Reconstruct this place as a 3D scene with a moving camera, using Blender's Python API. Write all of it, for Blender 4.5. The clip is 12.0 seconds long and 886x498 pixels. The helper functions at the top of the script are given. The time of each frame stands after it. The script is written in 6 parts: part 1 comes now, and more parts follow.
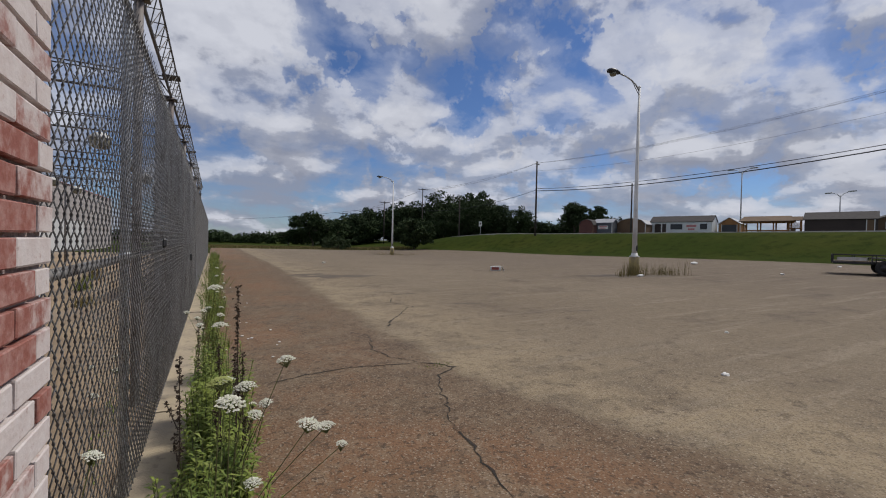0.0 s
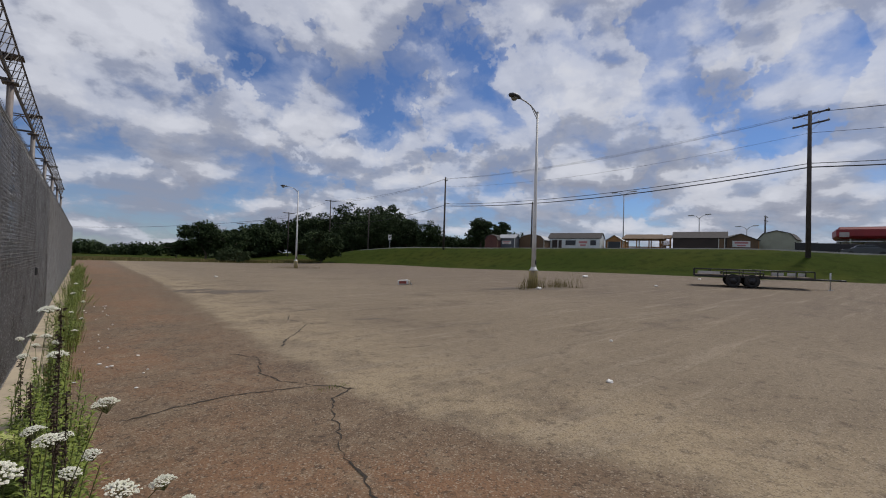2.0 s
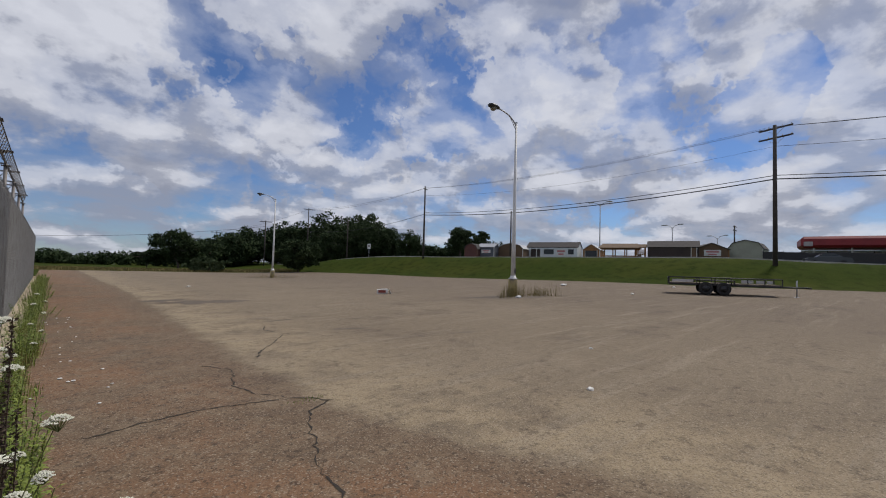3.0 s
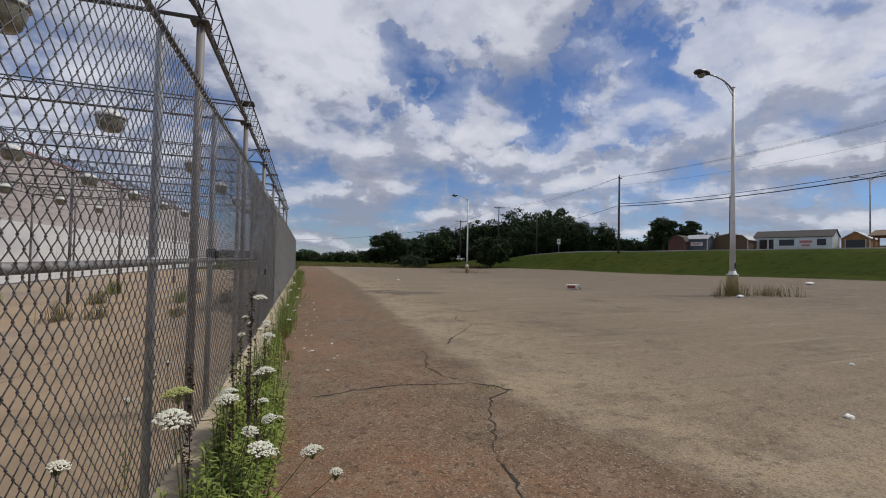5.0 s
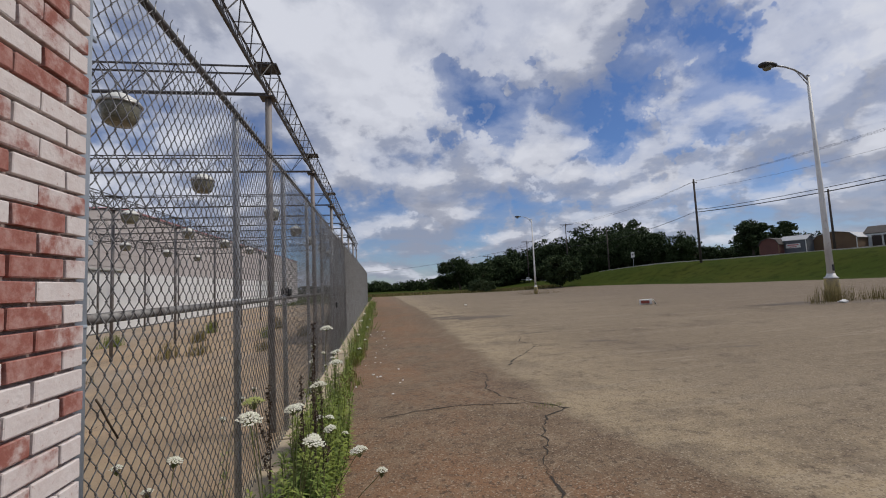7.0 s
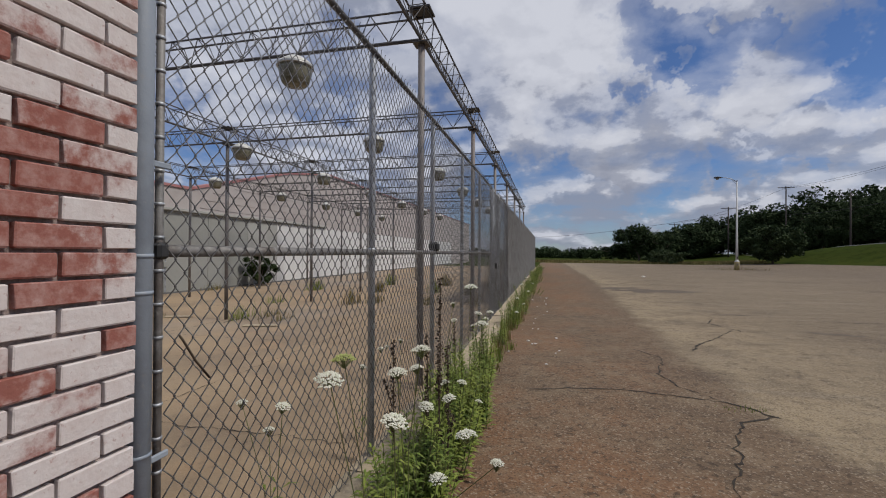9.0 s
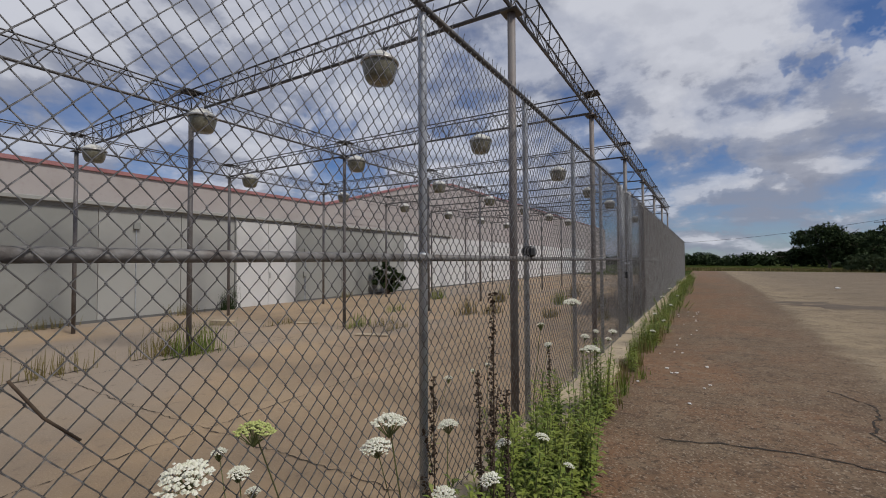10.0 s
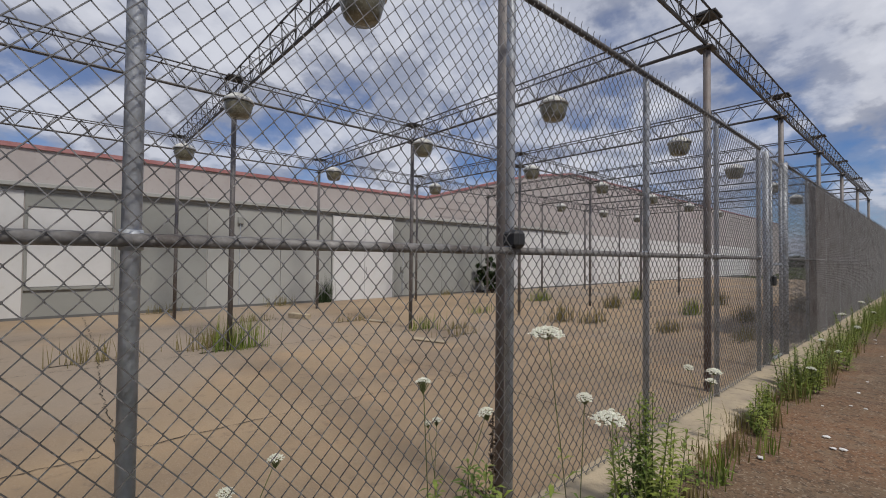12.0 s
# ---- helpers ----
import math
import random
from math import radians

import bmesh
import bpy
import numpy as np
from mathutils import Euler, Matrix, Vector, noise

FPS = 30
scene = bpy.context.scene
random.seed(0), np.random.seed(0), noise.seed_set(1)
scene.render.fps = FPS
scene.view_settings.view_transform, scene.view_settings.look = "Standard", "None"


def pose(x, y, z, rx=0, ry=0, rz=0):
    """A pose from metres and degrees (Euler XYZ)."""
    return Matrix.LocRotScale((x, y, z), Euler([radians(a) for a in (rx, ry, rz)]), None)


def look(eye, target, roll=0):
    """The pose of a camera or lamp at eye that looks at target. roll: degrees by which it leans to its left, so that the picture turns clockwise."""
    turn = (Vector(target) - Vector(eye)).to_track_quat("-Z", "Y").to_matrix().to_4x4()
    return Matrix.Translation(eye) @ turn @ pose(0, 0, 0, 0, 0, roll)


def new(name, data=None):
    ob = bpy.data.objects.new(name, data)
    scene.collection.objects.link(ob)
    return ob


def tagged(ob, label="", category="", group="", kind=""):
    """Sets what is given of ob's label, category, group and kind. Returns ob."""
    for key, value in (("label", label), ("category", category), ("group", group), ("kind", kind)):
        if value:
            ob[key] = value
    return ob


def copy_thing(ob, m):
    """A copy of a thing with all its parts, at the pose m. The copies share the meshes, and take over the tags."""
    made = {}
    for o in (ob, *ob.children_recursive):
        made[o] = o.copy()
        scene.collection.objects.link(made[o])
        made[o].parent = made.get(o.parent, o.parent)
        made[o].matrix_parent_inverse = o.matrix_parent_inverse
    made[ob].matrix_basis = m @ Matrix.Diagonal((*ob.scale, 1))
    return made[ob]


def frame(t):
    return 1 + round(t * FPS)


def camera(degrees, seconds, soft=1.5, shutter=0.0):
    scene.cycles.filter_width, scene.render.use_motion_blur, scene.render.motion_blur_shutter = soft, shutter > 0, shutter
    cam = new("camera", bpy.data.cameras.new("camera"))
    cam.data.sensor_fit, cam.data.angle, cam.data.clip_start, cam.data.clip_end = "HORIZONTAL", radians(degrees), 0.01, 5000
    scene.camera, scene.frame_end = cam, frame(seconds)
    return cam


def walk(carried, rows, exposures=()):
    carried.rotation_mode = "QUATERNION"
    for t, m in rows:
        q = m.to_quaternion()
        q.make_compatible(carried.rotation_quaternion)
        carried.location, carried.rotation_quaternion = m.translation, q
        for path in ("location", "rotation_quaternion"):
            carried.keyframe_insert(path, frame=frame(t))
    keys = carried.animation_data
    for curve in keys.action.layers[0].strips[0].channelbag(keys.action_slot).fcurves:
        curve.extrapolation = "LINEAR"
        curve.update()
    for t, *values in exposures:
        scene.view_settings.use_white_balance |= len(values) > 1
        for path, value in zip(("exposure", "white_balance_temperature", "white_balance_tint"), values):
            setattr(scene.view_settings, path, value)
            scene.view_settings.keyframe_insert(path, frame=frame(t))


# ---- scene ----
cam = camera(91.3, 12.0, 1.05)
PATH = [
    (0, (0.452, -0.131, 1.723), (1.388, 1.636, 1.689), 1.3),
    (0.5, (0.536, -0.113, 1.719), (1.461, 1.66, 1.687), 1.1),
    (1, (0.621, -0.061, 1.704), (1.685, 1.633, 1.685), 1.1),
    (1.5, (0.656, -0.046, 1.715), (1.831, 1.572, 1.722), 0.9),
    (2, (0.658, -0.055, 1.733), (1.936, 1.483, 1.772), 1.7),
    (2.5, (0.661, -0.065, 1.738), (2.008, 1.412, 1.804), 1.7),
    (2.7, (0.673, -0.044, 1.73), (2.043, 1.411, 1.809), 1.7),
    (4.3, (0.75, 0.109, 1.655), (1.556, 1.939, 1.716), 2.1),
    (4.5, (0.794, 0.096, 1.648), (1.488, 1.971, 1.685), 2.3),
    (5, (0.875, 0.028, 1.645), (1.481, 1.934, 1.69), 1.2),
    (5.5, (0.911, -0.011, 1.633), (1.452, 1.911, 1.742), -1.0),
    (6, (0.884, -0.13, 1.659), (1.355, 1.805, 1.834), -1.6),
    (6.5, (0.892, -0.334, 1.636), (1.27, 1.622, 1.821), -2.6),
    (6.7, (0.944, -0.385, 1.664), (1.287, 1.578, 1.841), -2.7),
    (8.3, (1.233, -0.23, 1.58), (1.229, 1.768, 1.659), -0.3),
    (8.5, (1.193, -0.119, 1.597), (1.076, 1.877, 1.653), 0.2),
    (9, (1.236, 0.167, 1.585), (0.765, 2.111, 1.601), 0.3),
    (9.5, (1.332, 0.563, 1.601), (0.427, 2.347, 1.627), 0.3),
    (10, (1.374, 1.047, 1.564), (0.345, 2.761, 1.621), -0.3),
    (10.5, (1.443, 1.507, 1.532), (0.226, 3.092, 1.614), -0.4),
    (11, (1.471, 1.965, 1.539), (-0.067, 3.24, 1.61), 0.1),
    (11.5, (1.489, 2.494, 1.557), (-0.037, 3.786, 1.6), 0.2),
    (12, (1.545, 3.013, 1.541), (0.042, 4.332, 1.583), 0.6),
]
EXPOSURE = [(0, -0.1), (2.5, -0.05), (4.5, 0.0), (6.5, 0.0), (8.5, -0.05), (9.2, -0.14), (9.7, -0.2), (10.2, -0.14), (10.6, -0.04), (12, -0.03)]
walk(cam, [(t, look(e, g, r)) for t, e, g, r in PATH], EXPOSURE)

# ---- light ----
SUN_EL, SUN_AZ = 54.0, 93.0   # elevation, and compass-like turn from +y towards +x
sun_dir = Vector((math.sin(radians(SUN_AZ)) * math.cos(radians(SUN_EL)), math.cos(radians(SUN_AZ)) * math.cos(radians(SUN_EL)), math.sin(radians(SUN_EL))))
sun = new("sun", bpy.data.lights.new("sun", "SUN"))
sun.data.energy, sun.data.angle, sun.data.color = 2.65, radians(10), (1.0, 0.94, 0.85)
sun.matrix_world = look(sun_dir * 50, (0, 0, 0))


def build_world():
    w = bpy.data.worlds.new("sky")
    w.use_nodes = True
    scene.world = w
    nt = w.node_tree
    nt.nodes.clear()
    N = nt.nodes.new
    L = nt.links.new

    def math_node(op, a, b=None, c=None):
        n = N("ShaderNodeMath")
        n.operation = op
        for i, v in enumerate((a, b, c)):
            if v is None:
                continue
            if isinstance(v, (int, float)):
                n.inputs[i].default_value = v
            else:
                L(v, n.inputs[i])
        return n.outputs[0]

    sky = N("ShaderNodeTexSky")
    sky.sky_type = "NISHITA"
    sky.sun_disc = False
    sky.sun_elevation, sky.sun_rotation = radians(SUN_EL), radians(SUN_AZ)
    sky.air_density, sky.dust_density, sky.ozone_density = 1.0, 0.2, 3.5
    tc = N("ShaderNodeTexCoord")
    sep = N("ShaderNodeSeparateXYZ")
    L(tc.outputs["Generated"], sep.inputs[0])
    zz = math_node("ADD", math_node("MAXIMUM", sep.outputs[2], 0.0), 0.34)
    px = math_node("DIVIDE", sep.outputs[0], zz)
    py = math_node("DIVIDE", sep.outputs[1], zz)
    comb = N("ShaderNodeCombineXYZ")
    L(px, comb.inputs[0])
    L(py, comb.inputs[1])

    def cloud_noise(vec, scale, detail, rough, offset, distortion=0.0):
        mp = N("ShaderNodeMapping")
        mp.inputs["Location"].default_value = offset
        L(vec, mp.inputs["Vector"])
        n = N("ShaderNodeTexNoise")
        n.inputs["Scale"].default_value = scale
        n.inputs["Detail"].default_value = detail
        n.inputs["Roughness"].default_value = rough
        n.inputs["Distortion"].default_value = distortion
        L(mp.outputs[0], n.inputs["Vector"])
        return n.outputs["Fac"]

    def ramp(fac, stops):
        r = N("ShaderNodeValToRGB")
        r.color_ramp.interpolation = "EASE"
        els = r.color_ramp.elements
        while len(els) < len(stops):
            els.new(0.5)
        for e, (p, c) in zip(els, stops):
            e.position = p
            e.color = (c, c, c, 1) if isinstance(c, (int, float)) else (*c, 1)
        L(fac, r.inputs[0])
        return r.outputs[0]

    def scaled(vec, k):
        n = N("ShaderNodeVectorMath")
        n.operation = "SCALE"
        n.inputs["Scale"].default_value = k
        L(vec, n.inputs[0])
        return n.outputs[0]

    def density(vec):
        big = cloud_noise(vec, 1.45, 3.0, 0.5, CLOUD_OFF)
        fine = cloud_noise(vec, 3.4, 9.0, 0.54, (3.1, 7.7, 0.0), 0.1)
        return math_node("ADD", math_node("MULTIPLY", big, 0.48), math_node("MULTIPLY", fine, 0.52))

    ragged = N("ShaderNodeTexNoise")
    ragged.inputs["Scale"].default_value, ragged.inputs["Detail"].default_value, ragged.inputs["Roughness"].default_value = 7.0, 5.0, 0.6
    L(tc.outputs["Generated"], ragged.inputs["Vector"])
    push = N("ShaderNodeVectorMath")
    push.operation = "MULTIPLY_ADD"
    L(ragged.outputs["Color"], push.inputs[0])
    push.inputs[1].default_value = (0.08, 0.08, 0.06)
    drawn = N("ShaderNodeVectorMath")
    drawn.operation = "SUBTRACT"
    L(tc.outputs["Generated"], drawn.inputs[0])
    drawn.inputs[1].default_value = (0.04, 0.04, 0.03)
    L(drawn.outputs[0], push.inputs[2])

    def swell(rows):
        """Sum of soft round swells, each given by turn from +y towards +x, elevation and radius in degrees."""
        total = None
        for az, el, r in rows:
            n = N("ShaderNodeVectorMath")
            n.operation = "DOT_PRODUCT"
            L(push.outputs[0], n.inputs[0])
            n.inputs[1].default_value = (math.sin(radians(az)) * math.cos(radians(el)), math.cos(radians(az)) * math.cos(radians(el)), math.sin(radians(el)))
            mr = N("ShaderNodeMapRange")
            mr.interpolation_type = "SMOOTHSTEP"
            mr.inputs[1].default_value, mr.inputs[2].default_value = math.cos(radians(r * 2.3)), 1.0
            L(n.outputs["Value"], mr.inputs[0])
            total = mr.outputs[0] if total is None else math_node("ADD", total, mr.outputs[0])
        return total

    base = density(comb.outputs[0])
    puffs = swell(CLOUDS)
    bellies = swell([(az, el - 0.75 * r, r) for az, el, r in CLOUDS])
    here = math_node("ADD", base, math_node("SUBTRACT", math_node("MULTIPLY", math_node("MINIMUM", puffs, 1.2), 0.036), math_node("MULTIPLY", math_node("MINIMUM", swell(GAPS), 1.0), 0.068)))
    here = math_node("ADD", here, 0.018)
    above = density(scaled(comb.outputs[0], 0.945))
    cover = ramp(here, [(0.375, 0.0), (0.445, 0.30), (0.515, 0.80), (0.60, 1.0)])
    # lit tops and grey undersides
    lumps = cloud_noise(comb.outputs[0], 2.6, 7.0, 0.58, (8.3, 2.9, 0.0), 0.2)
    under = math_node("ADD", math_node("MULTIPLY", math_node("SUBTRACT", above, base), 4.5), math_node("MULTIPLY", math_node("SUBTRACT", lumps, 0.5), 2.0))
    under = math_node("ADD", under, math_node("MULTIPLY", math_node("SUBTRACT", bellies, puffs), 0.30))
    low = N("ShaderNodeMapRange")
    low.inputs[1].default_value, low.inputs[2].default_value, low.inputs[3].default_value, low.inputs[4].default_value = 0.02, 0.16, 0.64, 0.50
    L(sep.outputs[2], low.inputs[0])
    shade = ramp(math_node("ADD", under, low.outputs[0]), [(0.0, 0.0), (0.35, 0.2), (0.65, 0.8), (1.0, 1.0)])
    mixc = N("ShaderNodeMixRGB")
    mixc.inputs[1].default_value = (0.64, 0.66, 0.735, 1)
    mixc.inputs[2].default_value = (0.285, 0.31, 0.395, 1)
    L(shade, mixc.inputs[0])
    dim = N("ShaderNodeMixRGB")
    dim.blend_type = "MULTIPLY"
    dim.inputs[0].default_value = 1.0
    dim.inputs[2].default_value = (SKY_GAIN * 0.70, SKY_GAIN * 0.84, SKY_GAIN * 1.12, 1)
    L(sky.outputs[0], dim.inputs[1])
    mix = N("ShaderNodeMixRGB")
    L(cover, mix.inputs[0])
    L(dim.outputs[0], mix.inputs[1])
    L(mixc.outputs[0], mix.inputs[2])
    bg = N("ShaderNodeBackground")
    bg.inputs[1].default_value = 1.0
    L(mix.outputs[0], bg.inputs[0])
    out = N("ShaderNodeOutputWorld")
    L(bg.outputs[0], out.inputs[0])


CLOUD_OFF = (0.0, 0.0, 0.0)
CLOUDS = [(12, 14.5, 5), (3, 12.5, 5), (19.5, 16.5, 3.5), (6, 17.5, 5), (42, 19.5, 4), (17, 6.9, 2.5), (6.8, 4.9, 2.5), (27.5, 9.6, 2.5), (38.4, 9.8, 3), (50, 21.5, 4),
          (63.5, 22.5, 5), (63, 10, 5), (72, 18, 3), (21, 28, 6), (39, 13.8, 3), (58, 18, 4), (82, 11, 6), (77, 23.5, 4), (84, 18, 5), (-2, 25, 6), (10, 27, 6), (-60, 22, 14), (-88, 21, 12), (-27, 23, 10), (-7, 18, 8)]
GAPS = [(3.5, 7.4, 3), (-3, 8.2, 4), (11, 7, 2.5), (22.5, 10.3, 2.5), (27.5, 14.4, 3), (33, 17.4, 3), (36.5, 16.8, 2), (13.3, 22, 2.5), (19.5, 20.6, 3), (49, 15.6, 2.5),
        (57, 14.2, 2.5), (40, 24, 2), (67, 15.6, 2.5), (25.5, 22.3, 2.5), (76, 17.6, 2), (68.5, 26.4, 2.5), (-92, 10.8, 5), (-66.7, 14.8, 5), (-46, 9.6, 4), (-23.6, 9.8, 6), (-12, 8.6, 5), (32, 5, 3)]
SKY_GAIN = 0.075
build_world()


# ---- materials ----
def mat(name, colour, rough=0.8, metal=0.0, vary=(), bump=0.0, bump_scale=60.0, per_object=0.0, spec=0.5):
    """colour: base. vary: rows of (scale, detail, low, high, colour, amount): noise between low and high mixes colour in."""
    m = bpy.data.materials.new(name)
    m.use_nodes = True
    nt = m.node_tree
    b = nt.nodes["Principled BSDF"]
    b.inputs["Roughness"].default_value, b.inputs["Metallic"].default_value = rough, metal
    b.inputs["Specular IOR Level"].default_value = spec
    tc = nt.nodes.new("ShaderNodeTexCoord")
    geo = nt.nodes.new("ShaderNodeNewGeometry")
    last = None
    for scale, detail, low, high, col, amount in vary:
        n = nt.nodes.new("ShaderNodeTexNoise")
        n.inputs["Scale"].default_value, n.inputs["Detail"].default_value = scale, detail
        n.inputs["Roughness"].default_value = 0.6
        nt.links.new(geo.outputs["Position"], n.inputs["Vector"])
        r = nt.nodes.new("ShaderNodeMapRange")
        r.interpolation_type = "SMOOTHSTEP"
        r.inputs[1].default_value, r.inputs[2].default_value, r.inputs[4].default_value = low, high, amount
        nt.links.new(n.outputs["Fac"], r.inputs[0])
        mx = nt.nodes.new("ShaderNodeMixRGB")
        mx.inputs[1].default_value, mx.inputs[2].default_value = (*colour, 1), (*col, 1)
        if last:
            nt.links.new(last, mx.inputs[1])
        nt.links.new(r.outputs[0], mx.inputs[0])
        last = mx.outputs[0]
    if per_object:
        info = nt.nodes.new("ShaderNodeObjectInfo")
        hsv = nt.nodes.new("ShaderNodeHueSaturation")
        r = nt.nodes.new("ShaderNodeMapRange")
        r.inputs[3].default_value, r.inputs[4].default_value = 1 - per_object, 1 + per_object
        nt.links.new(info.outputs["Random"], r.inputs[0])
        nt.links.new(r.outputs[0], hsv.inputs["Value"])
        hsv.inputs["Color"].default_value = (*colour, 1)
        if last:
            nt.links.new(last, hsv.inputs["Color"])
        last = hsv.outputs[0]
    if last:
        nt.links.new(last, b.inputs["Base Color"])
    else:
        b.inputs["Base Color"].default_value = (*colour, 1)
    if bump:
        n = nt.nodes.new("ShaderNodeTexNoise")
        n.inputs["Scale"].default_value, n.inputs["Detail"].default_value = bump_scale, 4
        nt.links.new(geo.outputs["Position"], n.inputs["Vector"])
        bp = nt.nodes.new("ShaderNodeBump")
        bp.inputs["Strength"].default_value, bp.inputs["Distance"].default_value = bump, 0.01
        nt.links.new(n.outputs["Fac"], bp.inputs["Height"])
        nt.links.new(bp.outputs[0], b.inputs["Normal"])
    return m


def asphalt_material():
    """Worn brown-grey asphalt: red-brown near the fence, paler and sandier further out, streaked, gritty."""
    m = mat("worn_asphalt", (0.165, 0.135, 0.105), 0.92, 0, bump=0.9, bump_scale=55, spec=0.25)
    nt = m.node_tree
    N, L = nt.nodes.new, nt.links.new
    b = nt.nodes["Principled BSDF"]
    geo = N("ShaderNodeNewGeometry")
    sep = N("ShaderNodeSeparateXYZ")
    L(geo.outputs["Position"], sep.inputs[0])

    def noise_of(scale, detail, rough=0.6, stretch=None):
        n = N("ShaderNodeTexNoise")
        n.inputs["Scale"].default_value, n.inputs["Detail"].default_value, n.inputs["Roughness"].default_value = scale, detail, rough
        if stretch:
            mp = N("ShaderNodeMapping")
            mp.inputs["Scale"].default_value = stretch
            mp.inputs["Rotation"].default_value = (0, 0, radians(-28))
            L(geo.outputs["Position"], mp.inputs[0])
            L(mp.outputs[0], n.inputs["Vector"])
        else:
            L(geo.outputs["Position"], n.inputs["Vector"])
        return n.outputs["Fac"]

    def rng(fac, low, high, to=1.0, frm=0.0):
        r = N("ShaderNodeMapRange")
        r.interpolation_type = "SMOOTHSTEP"
        r.inputs[1].default_value, r.inputs[2].default_value, r.inputs[3].default_value, r.inputs[4].default_value = low, high, frm, to
        L(fac, r.inputs[0])
        return r.outputs[0]

    def mixed(fac, a, c):
        x = N("ShaderNodeMixRGB")
        L(fac, x.inputs[0])
        for i, v in ((1, a), (2, c)):
            if isinstance(v, tuple):
                x.inputs[i].default_value = (*v, 1)
            else:
                L(v, x.inputs[i])
        return x.outputs[0]

    def plus(a, c, op="ADD"):
        n = N("ShaderNodeMath")
        n.operation = op
        for i, v in enumerate((a, c)):
            if isinstance(v, (int, float)):
                n.inputs[i].default_value = v
            else:
                L(v, n.inputs[i])
        return n.outputs[0]

    # older red-brown surface along the fence, about 3.2 m wide, wider towards the wing, against the greyer lot
    wob = plus(plus(noise_of(0.9, 6, 0.65), -0.5), 1.1, "MULTIPLY")
    wider = plus(rng(sep.outputs[1], 1.0, 4.6, 0.0, 0.9), rng(sep.outputs[1], 8.0, 30.0, 0.5))
    across = plus(plus(plus(sep.outputs[0], -3.15), wider, "SUBTRACT"), wob)
    edge = rng(across, -0.12, 0.30)
    col = mixed(edge, (0.160, 0.111, 0.071), (0.200, 0.156, 0.106))
    # sand washed along the edge of the newer surface, and dragged out over it
    drift = plus(rng(across, -0.05, 0.35), rng(across, 0.5, 3.6, 0.0, 1.0), "MULTIPLY")
    col = mixed(plus(drift, rng(noise_of(1.1, 6, 0.65), 0.34, 0.56), "MULTIPLY"), col, (0.315, 0.248, 0.160))
    col = mixed(plus(edge, rng(noise_of(0.16, 5), 0.44, 0.64, 0.65), "MULTIPLY"), col, (0.245, 0.195, 0.135))
    far = rng(sep.outputs[0], 9.0, 22.0, 0.7)
    col = mixed(far, col, (0.138, 0.104, 0.074))
    streak = noise_of(1.0, 6, 0.7, (0.22, 2.6, 1.0))
    col = mixed(plus(edge, rng(streak, 0.52, 0.66, 0.6), "MULTIPLY"), col, (0.285, 0.235, 0.17))
    col = mixed(plus(rng(edge, 0.0, 1.0, 0.4, 1.0), rng(noise_of(1.0, 6, 0.7, (0.16, 1.5, 1.0)), 0.54, 0.68, 0.65), "MULTIPLY"), col, (0.085, 0.066, 0.052))
    col = mixed(rng(noise_of(0.5, 6, 0.7), 0.53, 0.68, 0.55), col, (0.085, 0.062, 0.047))
    rust = plus(rng(noise_of(0.35, 5), 0.40, 0.58, 0.65), rng(across, -1.2, 0.0, 0.0, 1.0), "MULTIPLY")
    col = mixed(rust, col, (0.235, 0.122, 0.064))
    mott = plus(rng(noise_of(2.4, 6, 0.7), 0.48, 0.64, 0.6), rng(edge, 0.0, 1.0, 0.25, 1.0), "MULTIPLY")
    col = mixed(mott, col, (0.225, 0.168, 0.112))
    col = mixed(rng(noise_of(6.0, 6, 0.7), 0.52, 0.66, 0.55), col, (0.082, 0.058, 0.041))
    col = mixed(plus(rng(noise_of(17.0, 4, 0.6), 0.55, 0.66, 0.75), rng(edge, 0.0, 1.0, 0.35, 1.0), "MULTIPLY"), col, (0.055, 0.039, 0.028))
    # grit: pale stones and dark pits
    vor = N("ShaderNodeTexVoronoi")
    vor.inputs["Scale"].default_value = 75
    L(geo.outputs["Position"], vor.inputs["Vector"])
    hue = N("ShaderNodeSeparateColor")
    L(vor.outputs["Color"], hue.inputs[0])
    col = mixed(rng(hue.outputs[0], 0.80, 0.97, 0.6), col, (0.36, 0.30, 0.225))
    col = mixed(rng(hue.outputs[1], 0.66, 0.92, 0.45), col, (0.055, 0.040, 0.030))
    L(col, b.inputs["Base Color"])
    return m


